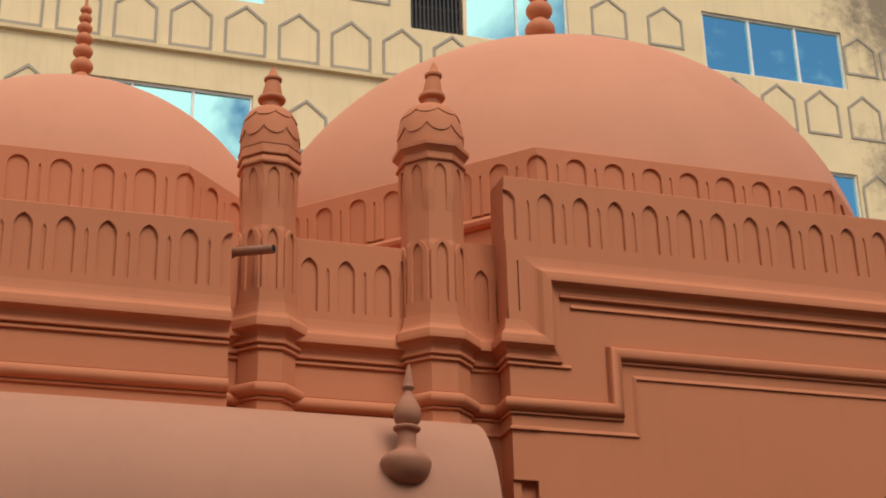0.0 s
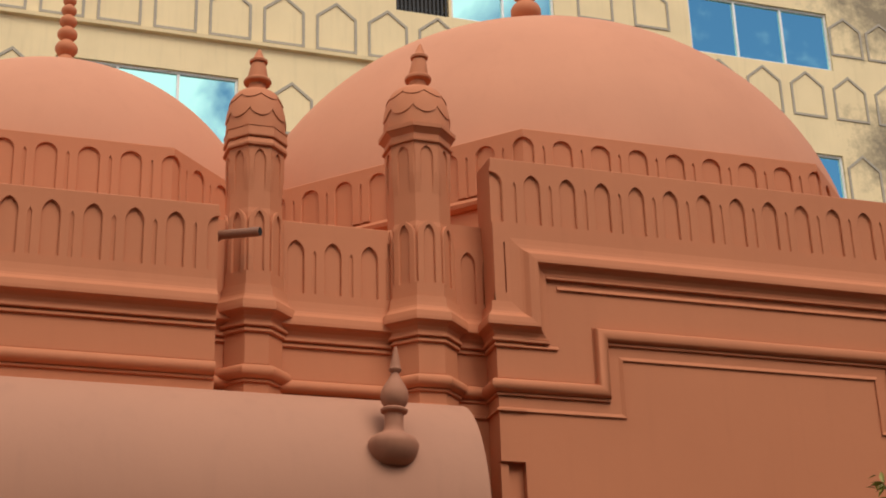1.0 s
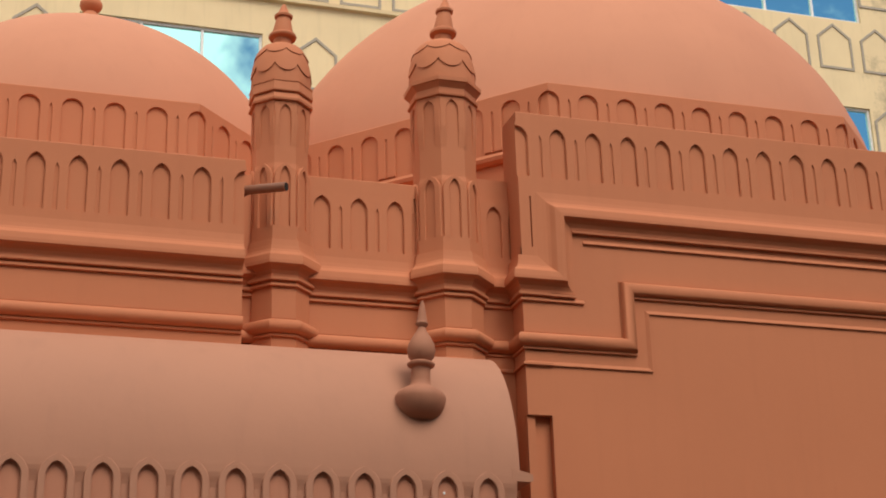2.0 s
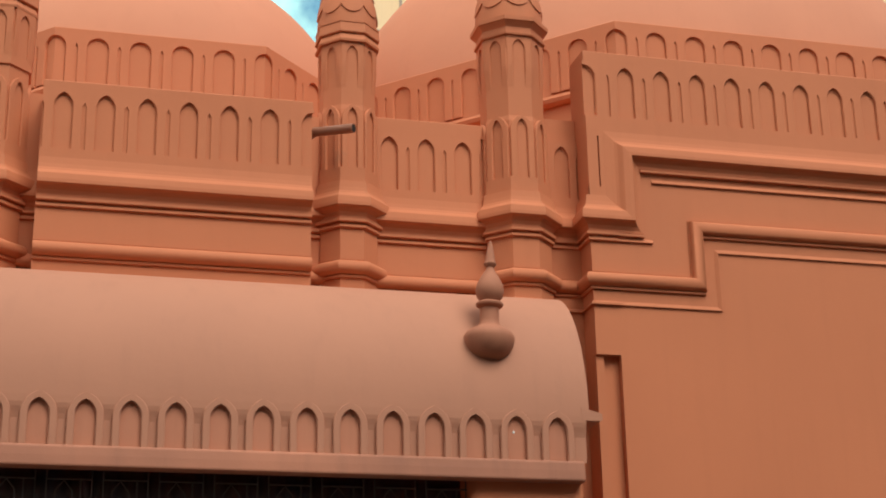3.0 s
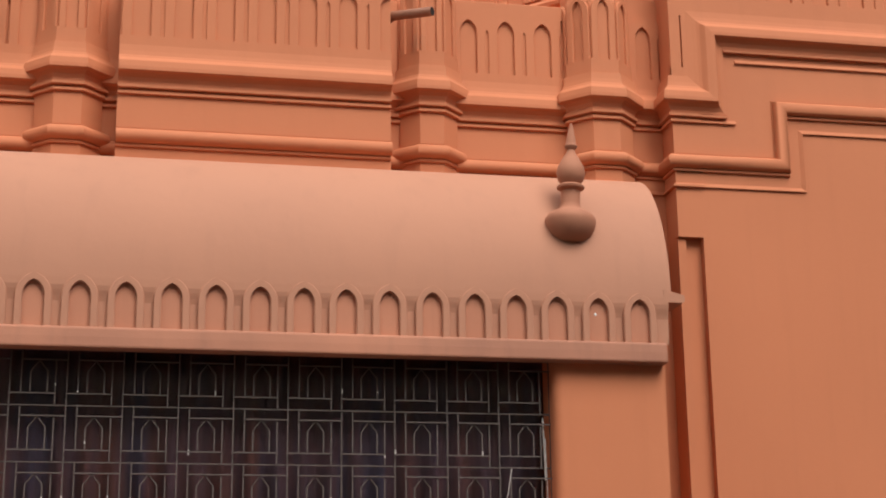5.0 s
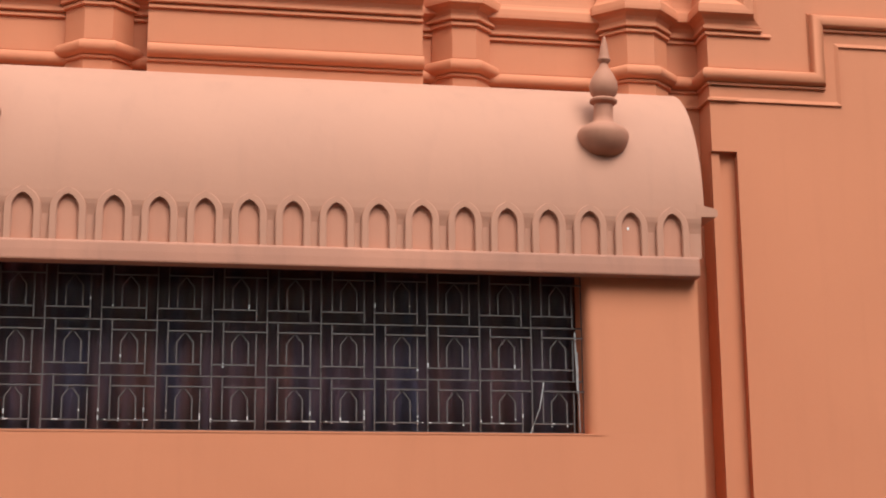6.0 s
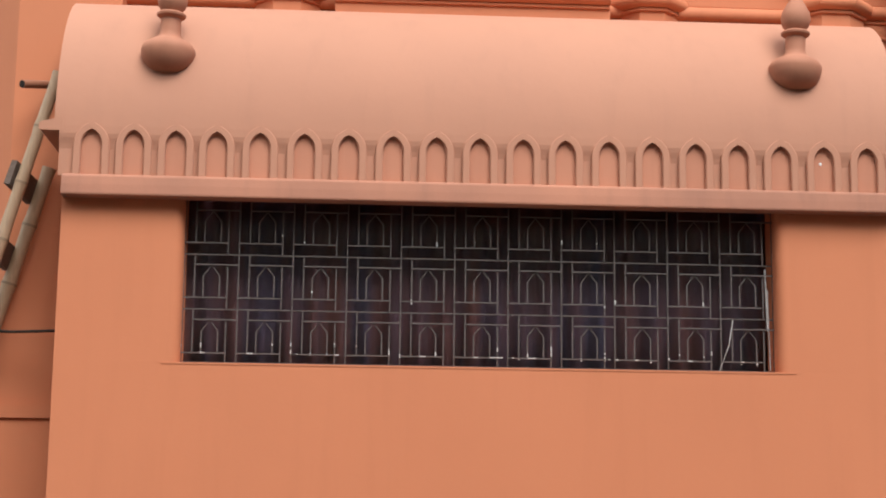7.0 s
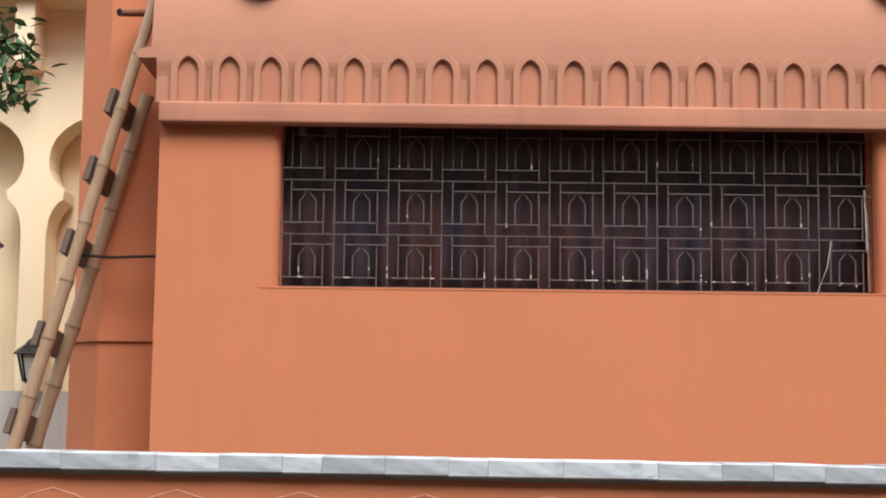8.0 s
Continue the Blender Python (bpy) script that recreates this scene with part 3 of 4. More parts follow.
# ---- domes ----
def dome(x, y, apothem, z_top, r, apex, pitch, ball, label):
    d = thing("dome", (0, 0, 0), label, "dome", "mosque domes")
    ph = math.pi / 8
    rad = apothem / math.cos(ph)
    b = bmesh.new()
    lathe(b, [(rad, 5.9), (rad, z_top - 0.02), (rad - 0.03, z_top), (rad - 0.3, z_top + 0.005)], 8, x, y, ph)
    drum = part("drum", b, TERRA, d)
    path = [(x + rad * math.cos(ph - i * math.pi / 4), y + rad * math.sin(ph - i * math.pi / 4)) for i in range(8)]
    for nm, prof in (("coping", [(-0.02, -0.038), (0.0215, -0.038), (0.0215, -0.006), (0.01, 0.004), (-0.02, 0.006)]), ("base_roll", [(-0.02, -0.62), (0.03, -0.62), (0.06, -0.60), (0.07, -0.57), (0.055, -0.54), (0.0, -0.53), (-0.02, -0.53)])):
        b = bmesh.new()
        sweep(b, path, [(u, z_top + h) for u, h in prof], in_plan, closed=True)
        part(nm, b, TERRA, drum)
    side = 2 * apothem * math.tan(ph)
    count = round(side / pitch)
    step = side / count
    size = (step * 0.5, 0.0, 0.425 - step * 0.27, 0.425, step * 0.945, 0.462, 0.022)
    full, right, left = (niche_mesh("drum_niche", *size, w_top=step * 0.9995, half=q) for q in (0, 1, -1))
    for k in (-2, -1, 0, 1, 2):
        a = radians(45 * k)
        s, c = math.sin(a), math.cos(a)
        for me, offs in ((full, range(1, count)), (right, (0,)), (left, (count,))):
            niches(me, TERRA, drum, [(x + s * apothem + c * (i - count / 2) * step, y - c * apothem + s * (i - count / 2) * step, z_top - 0.50, math.degrees(a)) for i in offs])
        niches(SLOT, TERRA, drum, [(x + s * apothem + c * (i + 0.5 - count / 2) * step, y - c * apothem + s * (i + 0.5 - count / 2) * step, z_top - 0.50, math.degrees(a)) for i in range(count)], "slot_back")
    h = apex - (z_top - 0.25)
    b = bmesh.new()
    prof = []
    for i in range(33):
        u = i / 32 * math.pi / 2
        prof.append((max(0.02, r * math.cos(u)), z_top - 0.25 + h * math.sin(u)))
    lathe(b, prof, 96, x + 0.010 * r, y)
    part("shell", b, DOMEP, d, "smooth terracotta-painted dome shell", smooth=True)
    b = bmesh.new()
    z = apex - 0.03
    prof = [(ball * 1.25, z), (ball * 1.3, z + ball * 0.25), (ball * 1.05, z + ball * 1.0), (ball * 0.55, z + ball * 1.12)]
    z += ball * 1.12
    q = ball
    for j in range(7):
        for i in range(1, 9):
            ang = -math.pi / 2 + math.pi * i / 9
            prof.append((max(0.5 * q, q * math.cos(ang)), z + q * 0.78 * (1 + math.sin(ang))))
        z += q * 1.56
        q *= 0.88
    prof.append((q * 0.4, z))
    prof.append((0.005, z + q * 3.5))
    lathe(b, prof, 24, x + 0.018 * r, y)
    part("finial", b, TERRA, d, "tapering finial of stacked balls", smooth=True)
    return d


dome(5.59, 14.0, 3.268, 7.465, 3.19, 10.09, 0.338, 0.195, "large terracotta dome on an octagonal niche drum")
dome(0.70, 14.0, 2.07, 7.54, 1.98, 9.13, 0.344, 0.128, "smaller terracotta dome on an octagonal niche drum")

# ---- window bay with a curved roof ----
YW = 9.0
WX0, WX1 = -1.718, 3.158
GX0, GX1, GZ0, GZ1 = -1.015, 2.455, 2.395, 3.40
winbay = thing("window_bay", (0, 0, 0), "low terracotta bay with curved roof and grilled window", "bay", kind="structure")


def rounded_pier(b, xa, xb, sign):
    """A pier from xa to xb whose edge at xb is rounded; sign: the way from xa to xb."""
    rr = 0.06
    poly = [(xa, YW + 0.25), (xa, YW)] + [(xb - sign * rr * (1 - math.sin(radians(g))), YW + rr * (1 - math.cos(radians(g)))) for g in range(0, 91, 15)] + [(xb, YW + 0.25)]
    prism(b, poly, in_plan, GZ0, GZ1)


for xa, xb, sign in ((WX0, GX0, 1), (WX1, GX1, -1)):
    bm = bmesh.new()
    rounded_pier(bm, xa, xb, sign)
    part("pier", bm, TERRA, winbay, smooth=True)
for nm, q in (("lower_wall", (WX0, WX1, YW, YW + 0.25, 0.0, GZ0)), ("lintel", (WX0, WX1, YW, YW + 0.25, GZ1, 3.75)), ("side_wall", (WX0, WX0 + 0.2, YW + 0.25, 10.0, 0.0, 3.70)), ("side_wall", (WX1 - 0.2, WX1, YW + 0.25, 10.0, 0.0, 3.70))):
    bm = bmesh.new()
    box(bm, *q)
    part(nm, bm, TERRA, winbay)
# dark sheet in place of the shaded depth of the room
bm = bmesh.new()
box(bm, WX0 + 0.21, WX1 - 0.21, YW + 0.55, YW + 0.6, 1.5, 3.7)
part("room_back", bm, ROOM_SHADE, winbay)
RX0, RX1 = -1.775, 3.205
outer = [(9.60 - 0.655 * math.cos(radians(g)), 3.735 + 0.94 * math.sin(radians(g))) for g in range(0, 91, 5)]
inner_ = [(9.60 - 0.58 * math.cos(radians(g)), 3.735 + 0.85 * math.sin(radians(g))) for g in range(90, -1, -6)]
bm = bmesh.new()
prism(bm, outer + [(9.9, 4.675), (9.9, 4.58)] + inner_, lambda u, v, d: (d, u, v), RX0, RX1)
bmesh.ops.triangulate(bm, faces=[f for f in bm.faces if len(f.verts) > 4])
part("roof", bm, ROOFP, winbay, "curved roof faded to a dusty pink", smooth=True)
for x, s in ((RX1 - 0.05, 1), (RX0 + 0.05, -1)):
    bm = bmesh.new()
    prism(bm, [(x, 3.720), (x, 3.800), (x + s * 0.06, 3.786), (x + s * 0.11, 3.774), (x + s * 0.134, 3.764), (x + s * 0.137, 3.730), (x + s * 0.125, 3.720)], lambda u, v, d: (u, d, v), 8.9435, 9.75)
    part("eave_horn", bm, ROOFP, winbay)
bm = bmesh.new()
box(bm, -1.705, 3.145, 8.978, YW - 0.002, 3.44, 3.78)
frieze = part("frieze", bm, FRIEZEP, winbay)
bm = bmesh.new()
prism(bm, [(YW - 0.002, 3.335), (8.918, 3.336), (8.911, 3.341), (8.909, 3.350), (8.912, 3.400), (8.918, 3.446), (8.924, 3.456), (8.932, 3.461), (8.945, 3.463), (YW - 0.002, 3.466)], lambda u, v, d: (d, u, v), -1.712, 3.15)
part("eave_band", bm, EAVEP, winbay, "eave band with grey weather stains")
FRIEZE = niche_mesh("frieze_niche", 0.118, 0.0, 0.178, 0.272, 0.208, 0.3, 0.040, pointed=True, crown=0.040)
FRIEZE_X = [-1.557, -1.315, -1.073, -0.838, -0.588, -0.331, -0.074, 0.185, 0.438, 0.693, 0.948, 1.197, 1.454, 1.712, 1.970, 2.224, 2.479, 2.737, 2.998]
niches(FRIEZE, ROOFP, frieze, [(x, 8.978, 3.460, 0) for x in FRIEZE_X])
bm = bmesh.new()
prism(bm, [(-0.07, 0.0), (0.07, 0.0), (0.07, 0.2), (0.03, 0.27), (-0.03, 0.27), (-0.07, 0.2)], lambda u, v, d: (u, d, v), -0.011, 0.0)
bmesh.ops.recalc_face_normals(bm, faces=bm.faces[:])
PANEL = bpy.data.meshes.new("niche_panel")
bm.to_mesh(PANEL)
bm.free()
niches(PANEL, FRIEZEP, frieze, [(x, 8.978, 3.460, 0) for x in FRIEZE_X], "niche_panel")
bm = bmesh.new()
prism(bm, [(0.0, 0.0), (-0.012, 0.0), (-0.014, 0.155), (-0.020, 0.185), (-0.029, 0.218), (-0.0335, 0.245), (-0.0338, 0.29), (0.0, 0.29)], lambda u, v, d: (d, u, v), -0.062, 0.062)
bmesh.ops.recalc_face_normals(bm, faces=bm.faces[:])
WEB = bpy.data.meshes.new("niche_web")
bm.to_mesh(WEB)
bm.free()
webs = [FRIEZE_X[0] - 0.124] + [0.5 * (p + q) for p, q in zip(FRIEZE_X, FRIEZE_X[1:])] + [FRIEZE_X[-1] + 0.124]
niches(WEB, ROOFP, frieze, [(x, 8.978, 3.460, 0) for x in webs], "niche_web")

bm = bmesh.new()
bmesh.ops.create_icosphere(bm, subdivisions=2, radius=0.008, matrix=Matrix.Translation((2.722, 8.966, 3.634)) @ Matrix.Diagonal((1, 0.4, 1.2, 1)))
part("paint_chip", bm, WHITE, winbay, "small white paint chip")

# window: dark glass behind a wrought grille of pinwheel cells
window = thing("window_1", (0, 0, 0), "wide window with dark glass behind an iron grille", "window", kind="structure")
bm = bmesh.new()
box(bm, GX0, GX1, YW + 0.245, YW + 0.249, GZ0, GZ1)
glass = part("pane", bm, PANE, window, "dark dusty glass")
glass.visible_shadow = False
bm = bmesh.new()
n = 120
vs = []
for i in range(n + 1):
    x = GX0 - 0.15 + (GX1 - GX0 + 0.3) * i / n
    y = YW + 0.40 + 0.03 * math.sin(i * 1.25) + 0.015 * math.sin(i * 0.37)
    vs.append((bm.verts.new((x, y, GZ0 - 0.1)), bm.verts.new((x, y, GZ1 + 0.05))))
for p, q in zip(vs, vs[1:]):
    bm.faces.new((p[0], q[0], q[1], p[1]))
cur = link_mesh("curtain", bm, CURTAIN, True)
tagged(cur, "dark folded cloth curtain behind the window glass", "curtain")
solid = cur.modifiers.new("thickness", "SOLIDIFY")
solid.thickness = 0.004
CW, CH = (GX1 - GX0) / 11, 0.322
bm = bmesh.new()
w = 0.0037


def bar(x0, z0, x1, z1, y=0.0):
    if abs(x1 - x0) < 1e-6:
        box(bm, x0 - w, x0 + w, y - w, y + w, min(z0, z1), max(z0, z1))
    elif abs(z1 - z0) < 1e-6:
        box(bm, min(x0, x1), max(x0, x1), y - w, y + w, z0 - w, z0 + w)
    else:
        tube(bm, [(x0, y, z0), (x1, y, z1)], w, 6)


s0, s1, t0, t1 = 0.20 * CW, 0.80 * CW, 0.20 * CH, 0.80 * CH
bar(s0, t0, s0, CH)
bar(s0, t1, CW, t1, -0.008)
bar(s1, t1, s1, 0)
bar(s1, t0, 0, t0, -0.008)
xa, xb, zs = 0.36 * CW, 0.66 * CW, 0.60 * CH
bar(xa, t0, xa, zs)
bar(xb, t0, xb, zs)
bar(xa, zs, 0.51 * CW, t1 - 0.004)
bar(xb, zs, 0.51 * CW, t1 - 0.004)
bmesh.ops.recalc_face_normals(bm, faces=bm.faces[:])
cell = bpy.data.meshes.new("grille_cell")
bm.to_mesh(cell)
bm.free()
cell.materials.append(IRON)
bm = bmesh.new()
for k in range(12):
    x = GX0 + k * CW
    box(bm, x - w, x + w, YW + 0.106, YW + 0.117, GZ0, GZ1)
for k in range(4):
    z = GZ0 + k * CH if k else GZ0 + 0.012
    box(bm, GX0, GX1, YW + 0.117, YW + 0.128, z - w, z + w)
grille = part("grille_frame", bm, IRON, window, "rusty grey iron grille bars")
for i in range(11):
    for j in range(3):
        ob = new("grille_cell", cell)
        ob.parent = grille
        ob.location = (GX0 + i * CW, YW + 0.098, GZ0 + j * CH)
bm = bmesh.new()
rng = random.Random(5)
for k in range(60):
    x = GX0 + CW * rng.randint(0, 10) + rng.choice((0.0, s0, s1, xa, xb))
    z = GZ0 + CH * rng.choice((0, 0, 0, 1, 2)) + t0 + rng.uniform(-0.02, 0.05)
    if rng.random() < 0.4:
        box(bm, x, x + rng.uniform(0.015, 0.05), YW + 0.083, YW + 0.085, GZ0 + t0 - 0.003, GZ0 + t0 + 0.004)
    else:
        box(bm, x - 0.004, x + 0.004, YW + 0.088, YW + 0.092, z, z + rng.uniform(0.006, 0.03))
part("paint_flecks", bm, FLECK_AND_LIT_RAIL, window, "pale paint flecks on the bars")
bm = bmesh.new()
box(bm, GX0 - 0.1, GX1 + 0.1, YW - 0.003, YW + 0.1, GZ0 - 0.01, GZ0 - 0.001)
part("sill", bm, TERRA, window)
# top rail of the grille: the light on it is put into its pale colour
bm = bmesh.new()
for k in range(11):
    box(bm, GX0 + CW * k + 0.03, GX0 + CW * (k + 1) - 0.03, YW + 0.07, YW + 0.084, 3.356, 3.370)
part("top_rail", bm, FLECK_AND_LIT_RAIL, window, "grille rail along the window head, pale as if lit")
bm = bmesh.new()
tube(bm, [(GX1 - 0.335, YW + 0.09, GZ0 + 0.004), (GX1 - 0.275, YW + 0.085, GZ0 + 0.16), (GX1 - 0.25, YW + 0.08, GZ0 + 0.31)], 0.0035, 6)
tube(bm, [(GX1 - 0.035, YW + 0.11, GZ0 + 0.25), (GX1 - 0.045, YW + 0.11, GZ0 + 0.62)], 0.005, 6)
tube(bm, [(GX1 - 0.022, YW + 0.12, GZ0 + 0.02), (GX1 - 0.03, YW + 0.12, GZ0 + 0.50)], 0.004, 6)
part("loose_sticks", bm, FLECK_AND_LIT_RAIL, window, "thin pale sticks wedged behind the bars")


# ---- pot finials on the curved roof ----
def pot(x):
    t = thing("pot_finial", (x - 0.012, 9.03, 4.092), "terracotta pot-shaped finial with pointed spire on the roof", "finial", "roof pots")
    b = bmesh.new()
    lathe(b, [(0.02, 0.0), (0.08, 0.01), (0.125, 0.045), (0.15, 0.09), (0.16, 0.132), (0.157, 0.155), (0.14, 0.18), (0.108, 0.2), (0.078, 0.215), (0.064, 0.232), (0.06, 0.26), (0.06, 0.34)], 36)
    part("bowl", b, POTP, t, smooth=True)
    b = bmesh.new()
    lathe(b, [(0.058, 0.335), (0.084, 0.353), (0.087, 0.365), (0.078, 0.375), (0.052, 0.38)], 32)
    part("rim", b, POTP, t, smooth=True)
    b = bmesh.new()
    lathe(b, [(0.05, 0.375), (0.08, 0.41), (0.09, 0.453), (0.082, 0.496), (0.056, 0.545), (0.032, 0.583), (0.022, 0.61)], 32)
    part("bulb", b, POTP, t, smooth=True)
    b = bmesh.new()
    lathe(b, [(0.02, 0.605), (0.038, 0.624), (0.041, 0.634), (0.034, 0.645), (0.033, 0.657), (0.018, 0.742), (0.006, 0.787)], 24)
    part("spire", b, POTP, t, smooth=True)
    t.rotation_euler = (0, radians(2.4), 0)


pot(2.609)
pot(-1.143)

# ---- corner buttress beside the bay ----
bm = bmesh.new()
poly = [(-1.55, 9.8), (-2.20, 9.8), (-2.42, 10.02), (-2.42, 10.9), (-1.55, 10.9)]
prism(bm, poly, in_plan, 2.11, 5.9)
prism(bm, [(-1.55, 9.765), (-2.21, 9.765), (-2.45, 10.0), (-2.45, 10.9), (-1.55, 10.9)], in_plan, 2.112, 2.19)
prism(bm, [(-1.55, 9.785), (-2.205, 9.785), (-2.435, 10.01), (-2.435, 10.9), (-1.55, 10.9)], in_plan, 0.0, 2.11)
tagged(link_mesh("wall_corner_buttress", bm, TERRA), "terracotta corner buttress with a low plinth", "wall", kind="structure")

# ---- boundary wall with marble coping ----
YC = 4.0
bm = bmesh.new()
box(bm, -9, 9, YC + 0.03, YC + 0.24, -0.1, 1.474)
bwall = tagged(link_mesh("boundary_wall", bm, TERRA), "low terracotta boundary wall with marble coping", "wall", kind="structure")
bm = bmesh.new()
box(bm, -9, 9, YC + 0.02, YC + 0.25, 1.474, 1.482)
part("mortar_bed", bm, JOINT, bwall)
rnd = random.Random(4)
x = -3.2
while x < 3.2:
    L = rnd.choice((0.10, 0.13, 0.16, 0.19, 0.24))
    bm = bmesh.new()
    e = 0.004
    prism(bm, [(YC, 1.483 + e), (YC + e, 1.483), (YC + 0.27, 1.483), (YC + 0.27, 1.53), (YC + e, 1.53), (YC, 1.53 - e)], lambda u, v, d: (d, u, v), 0.0, L - 0.001)
    ob = part("marble_slab", bm, MARBLE, bwall)
    ob.location = (x, rnd.uniform(-0.002, 0.002), rnd.uniform(-0.0015, 0.0015))
    x += L
bm = bmesh.new()
for k in range(-9, 12):
    cx = k * 0.3147 - 0.09
    sweep(bm, [(cx - 0.13, 1.1), (cx - 0.13, 1.385), (cx - 0.06, 1.42), (cx, 1.438), (cx + 0.06, 1.42), (cx + 0.13, 1.385), (cx + 0.13, 1.1)], [(-0.0022, -0.004), (-0.0012, 0.0016), (0.0012, 0.0016), (0.0022, -0.004)], lambda u, v, h: (u, YC + 0.03 - h, v))
part("relief_outlines", bm, GROOVE, bwall, "faint arch outlines in relief")

bwall.matrix_basis = pose(0, 0, -0.044, 0, 0.31, 0)

# ---- drain pipes ----
def pipe(points, r, label):
    t = thing("drain_pipe", (0, 0, 0), label, "pipe")
    b = bmesh.new()
    tube(b, points, r, 16)
    part("barrel", b, PIPE, t, smooth=True)
    p, q = Vector(points[-2]), Vector(points[-1])
    d = (q - p).normalized()
    # black disc on the solid end paints the shade inside the pipe
    b = bmesh.new()
    tube(b, [q - d * 0.01, q + d * 0.002], r * 0.82, 16)
    part("bore", b, BORE_SHADE_AND_CABLE, t)


pipe([(1.55, 10.03, 5.87), (1.615, 9.74, 5.84), (1.849, 9.55, 5.81)], 0.032, "short terracotta-painted drain pipe sticking out beside a turret")
pipe([(-1.10, 10.03, 6.03), (-0.95, 9.80, 6.00), (-0.79, 9.60, 5.965)], 0.03, "short terracotta-painted drain pipe beside the bay turret")
pipe([(-1.90, 9.85, 4.23), (-1.95, 9.72, 4.2), (-2.09, 9.5, 4.14)], 0.026, "short drain pipe sticking out of the buttress")


# ---- bamboo ladder ----
ladder = thing("bamboo_ladder", (0, 0, 0), "old bamboo ladder leaning behind the boundary wall", "ladder")


def bamboo(p, q, r0, r1):
    p, q = Vector(p), Vector(q)
    b = bmesh.new()
    n = int((q - p).length / 0.36)
    pts, radii = [], []
    for i in range(n * 6 + 1):
        a = i / (n * 6)
        s = a * n
        bump = 0.12 * math.exp(-((s - round(s)) / 0.06) ** 2)
        pts.append(p.lerp(q, a) + Vector((0.012 * math.sin(3 * a + p.x * 9), 0.01 * math.sin(5 * a), 0)))
        radii.append((r0 + (r1 - r0) * a) * (1 + bump))
    tube(b, pts, radii, 14)
    pole = part("rail", b, BAMBOO, ladder, smooth=True)
    for k in range(1, n):
        c = p.lerp(q, k / n) + Vector((0.012 * math.sin(3 * k / n + p.x * 9), 0.01 * math.sin(5 * k / n), 0))
        d = (q - p).normalized()
        b = bmesh.new()
        rr = (r0 + (r1 - r0) * k / n) * 1.16
        tube(b, [c - d * 0.008, c, c + d * 0.008], [rr * 0.98, rr * 1.03, rr * 0.98], 14)
        part("node_ring", b, NODE, pole, smooth=True)


RA0, RA1 = Vector((-2.96, 9.30, 0.0)), Vector((-1.87, 9.44, 4.20))
RB0, RB1 = Vector((-2.97, 9.75, 0.0)), Vector((-1.95, 9.72, 3.66))
bamboo(RA0, RA1, 0.047, 0.034)
bamboo(RB0, RB1, 0.05, 0.04)
for z in (0.55, 1.02, 1.58, 2.10, 2.66, 3.11, 3.53):
    a = RA0.lerp(RA1, z / 4.2)
    c = RB0.lerp(RB1, z / 3.66)
    d = (c - a).normalized()
    p, q = a + Vector((-0.062, -0.03, 0.03)), c + Vector((-0.05, 0.0, -0.03))
    bm = bmesh.new()
    side = Vector((0.28, 0, 1)).normalized()
    out = d.cross(side).normalized()
    ring = []
    for pt in (p, q):
        ring.append([bm.verts.new(pt + side * u + out * v) for u, v in ((-0.075, -0.018), (0.075, -0.016), (0.08, 0.018), (-0.07, 0.02))])
    for i in range(4):
        bm.faces.new((ring[0][i], ring[0][(i + 1) % 4], ring[1][(i + 1) % 4], ring[1][i]))
    bm.faces.new(ring[0])
    bm.faces.new(ring[1][::-1])
    part("rung", bm, WOOD, ladder, "weathered dark plank rung")

bm = bmesh.new()
tube(bm, [(-2.36, 9.5, 2.625), (-2.1, 9.6, 2.618), (-1.72, 9.5, 2.622)], 0.009, 8)
tagged(link_mesh("cable", bm, BORE_SHADE_AND_CABLE, True), "thin black cable stretched from ladder to wall", "cable")


# ---- tall cream building behind ----
ANG_T = 0.5
tower = thing("tall_building", (8.0, 28.0, 0), "tall cream-painted building with grey arch outlines", "building")
tower.rotation_euler = (0, 0, radians(ANG_T))
WINDOWS = [(1.27, 4.91, 15.75, 17.28), (9.56, 12.0, 19.44, 21.2), (15.37, 19.06, 19.50, 21.06), (17.2, 18.98, 15.7, 17.26), (1.75, 5.13, 19.48, 21.2)]
VENT = (8.3, 9.5, 19.44, 20.7)


def local(x, z):
    return x - 8.0, z


def cut_wall(b, x0, x1, z0, z1, holes, y0, y1):
    """A wall with rectangular openings right through it."""
    xs = sorted({x0, x1, *[h[0] for h in holes], *[h[1] for h in holes]})
    zs = sorted({z0, z1, *[h[2] for h in holes], *[h[3] for h in holes]})
    for a, c in zip(xs, xs[1:]):
        run = None
        for p, q in zip(zs, zs[1:]):
            if any(h[0] <= a and c <= h[1] and h[2] <= p and q <= h[3] for h in holes):
                if run is not None:
                    box(b, a, c, y0, y1, run, p)
                run = None
            elif run is None:
                run = p
        if run is not None:
            box(b, a, c, y0, y1, run, z1)


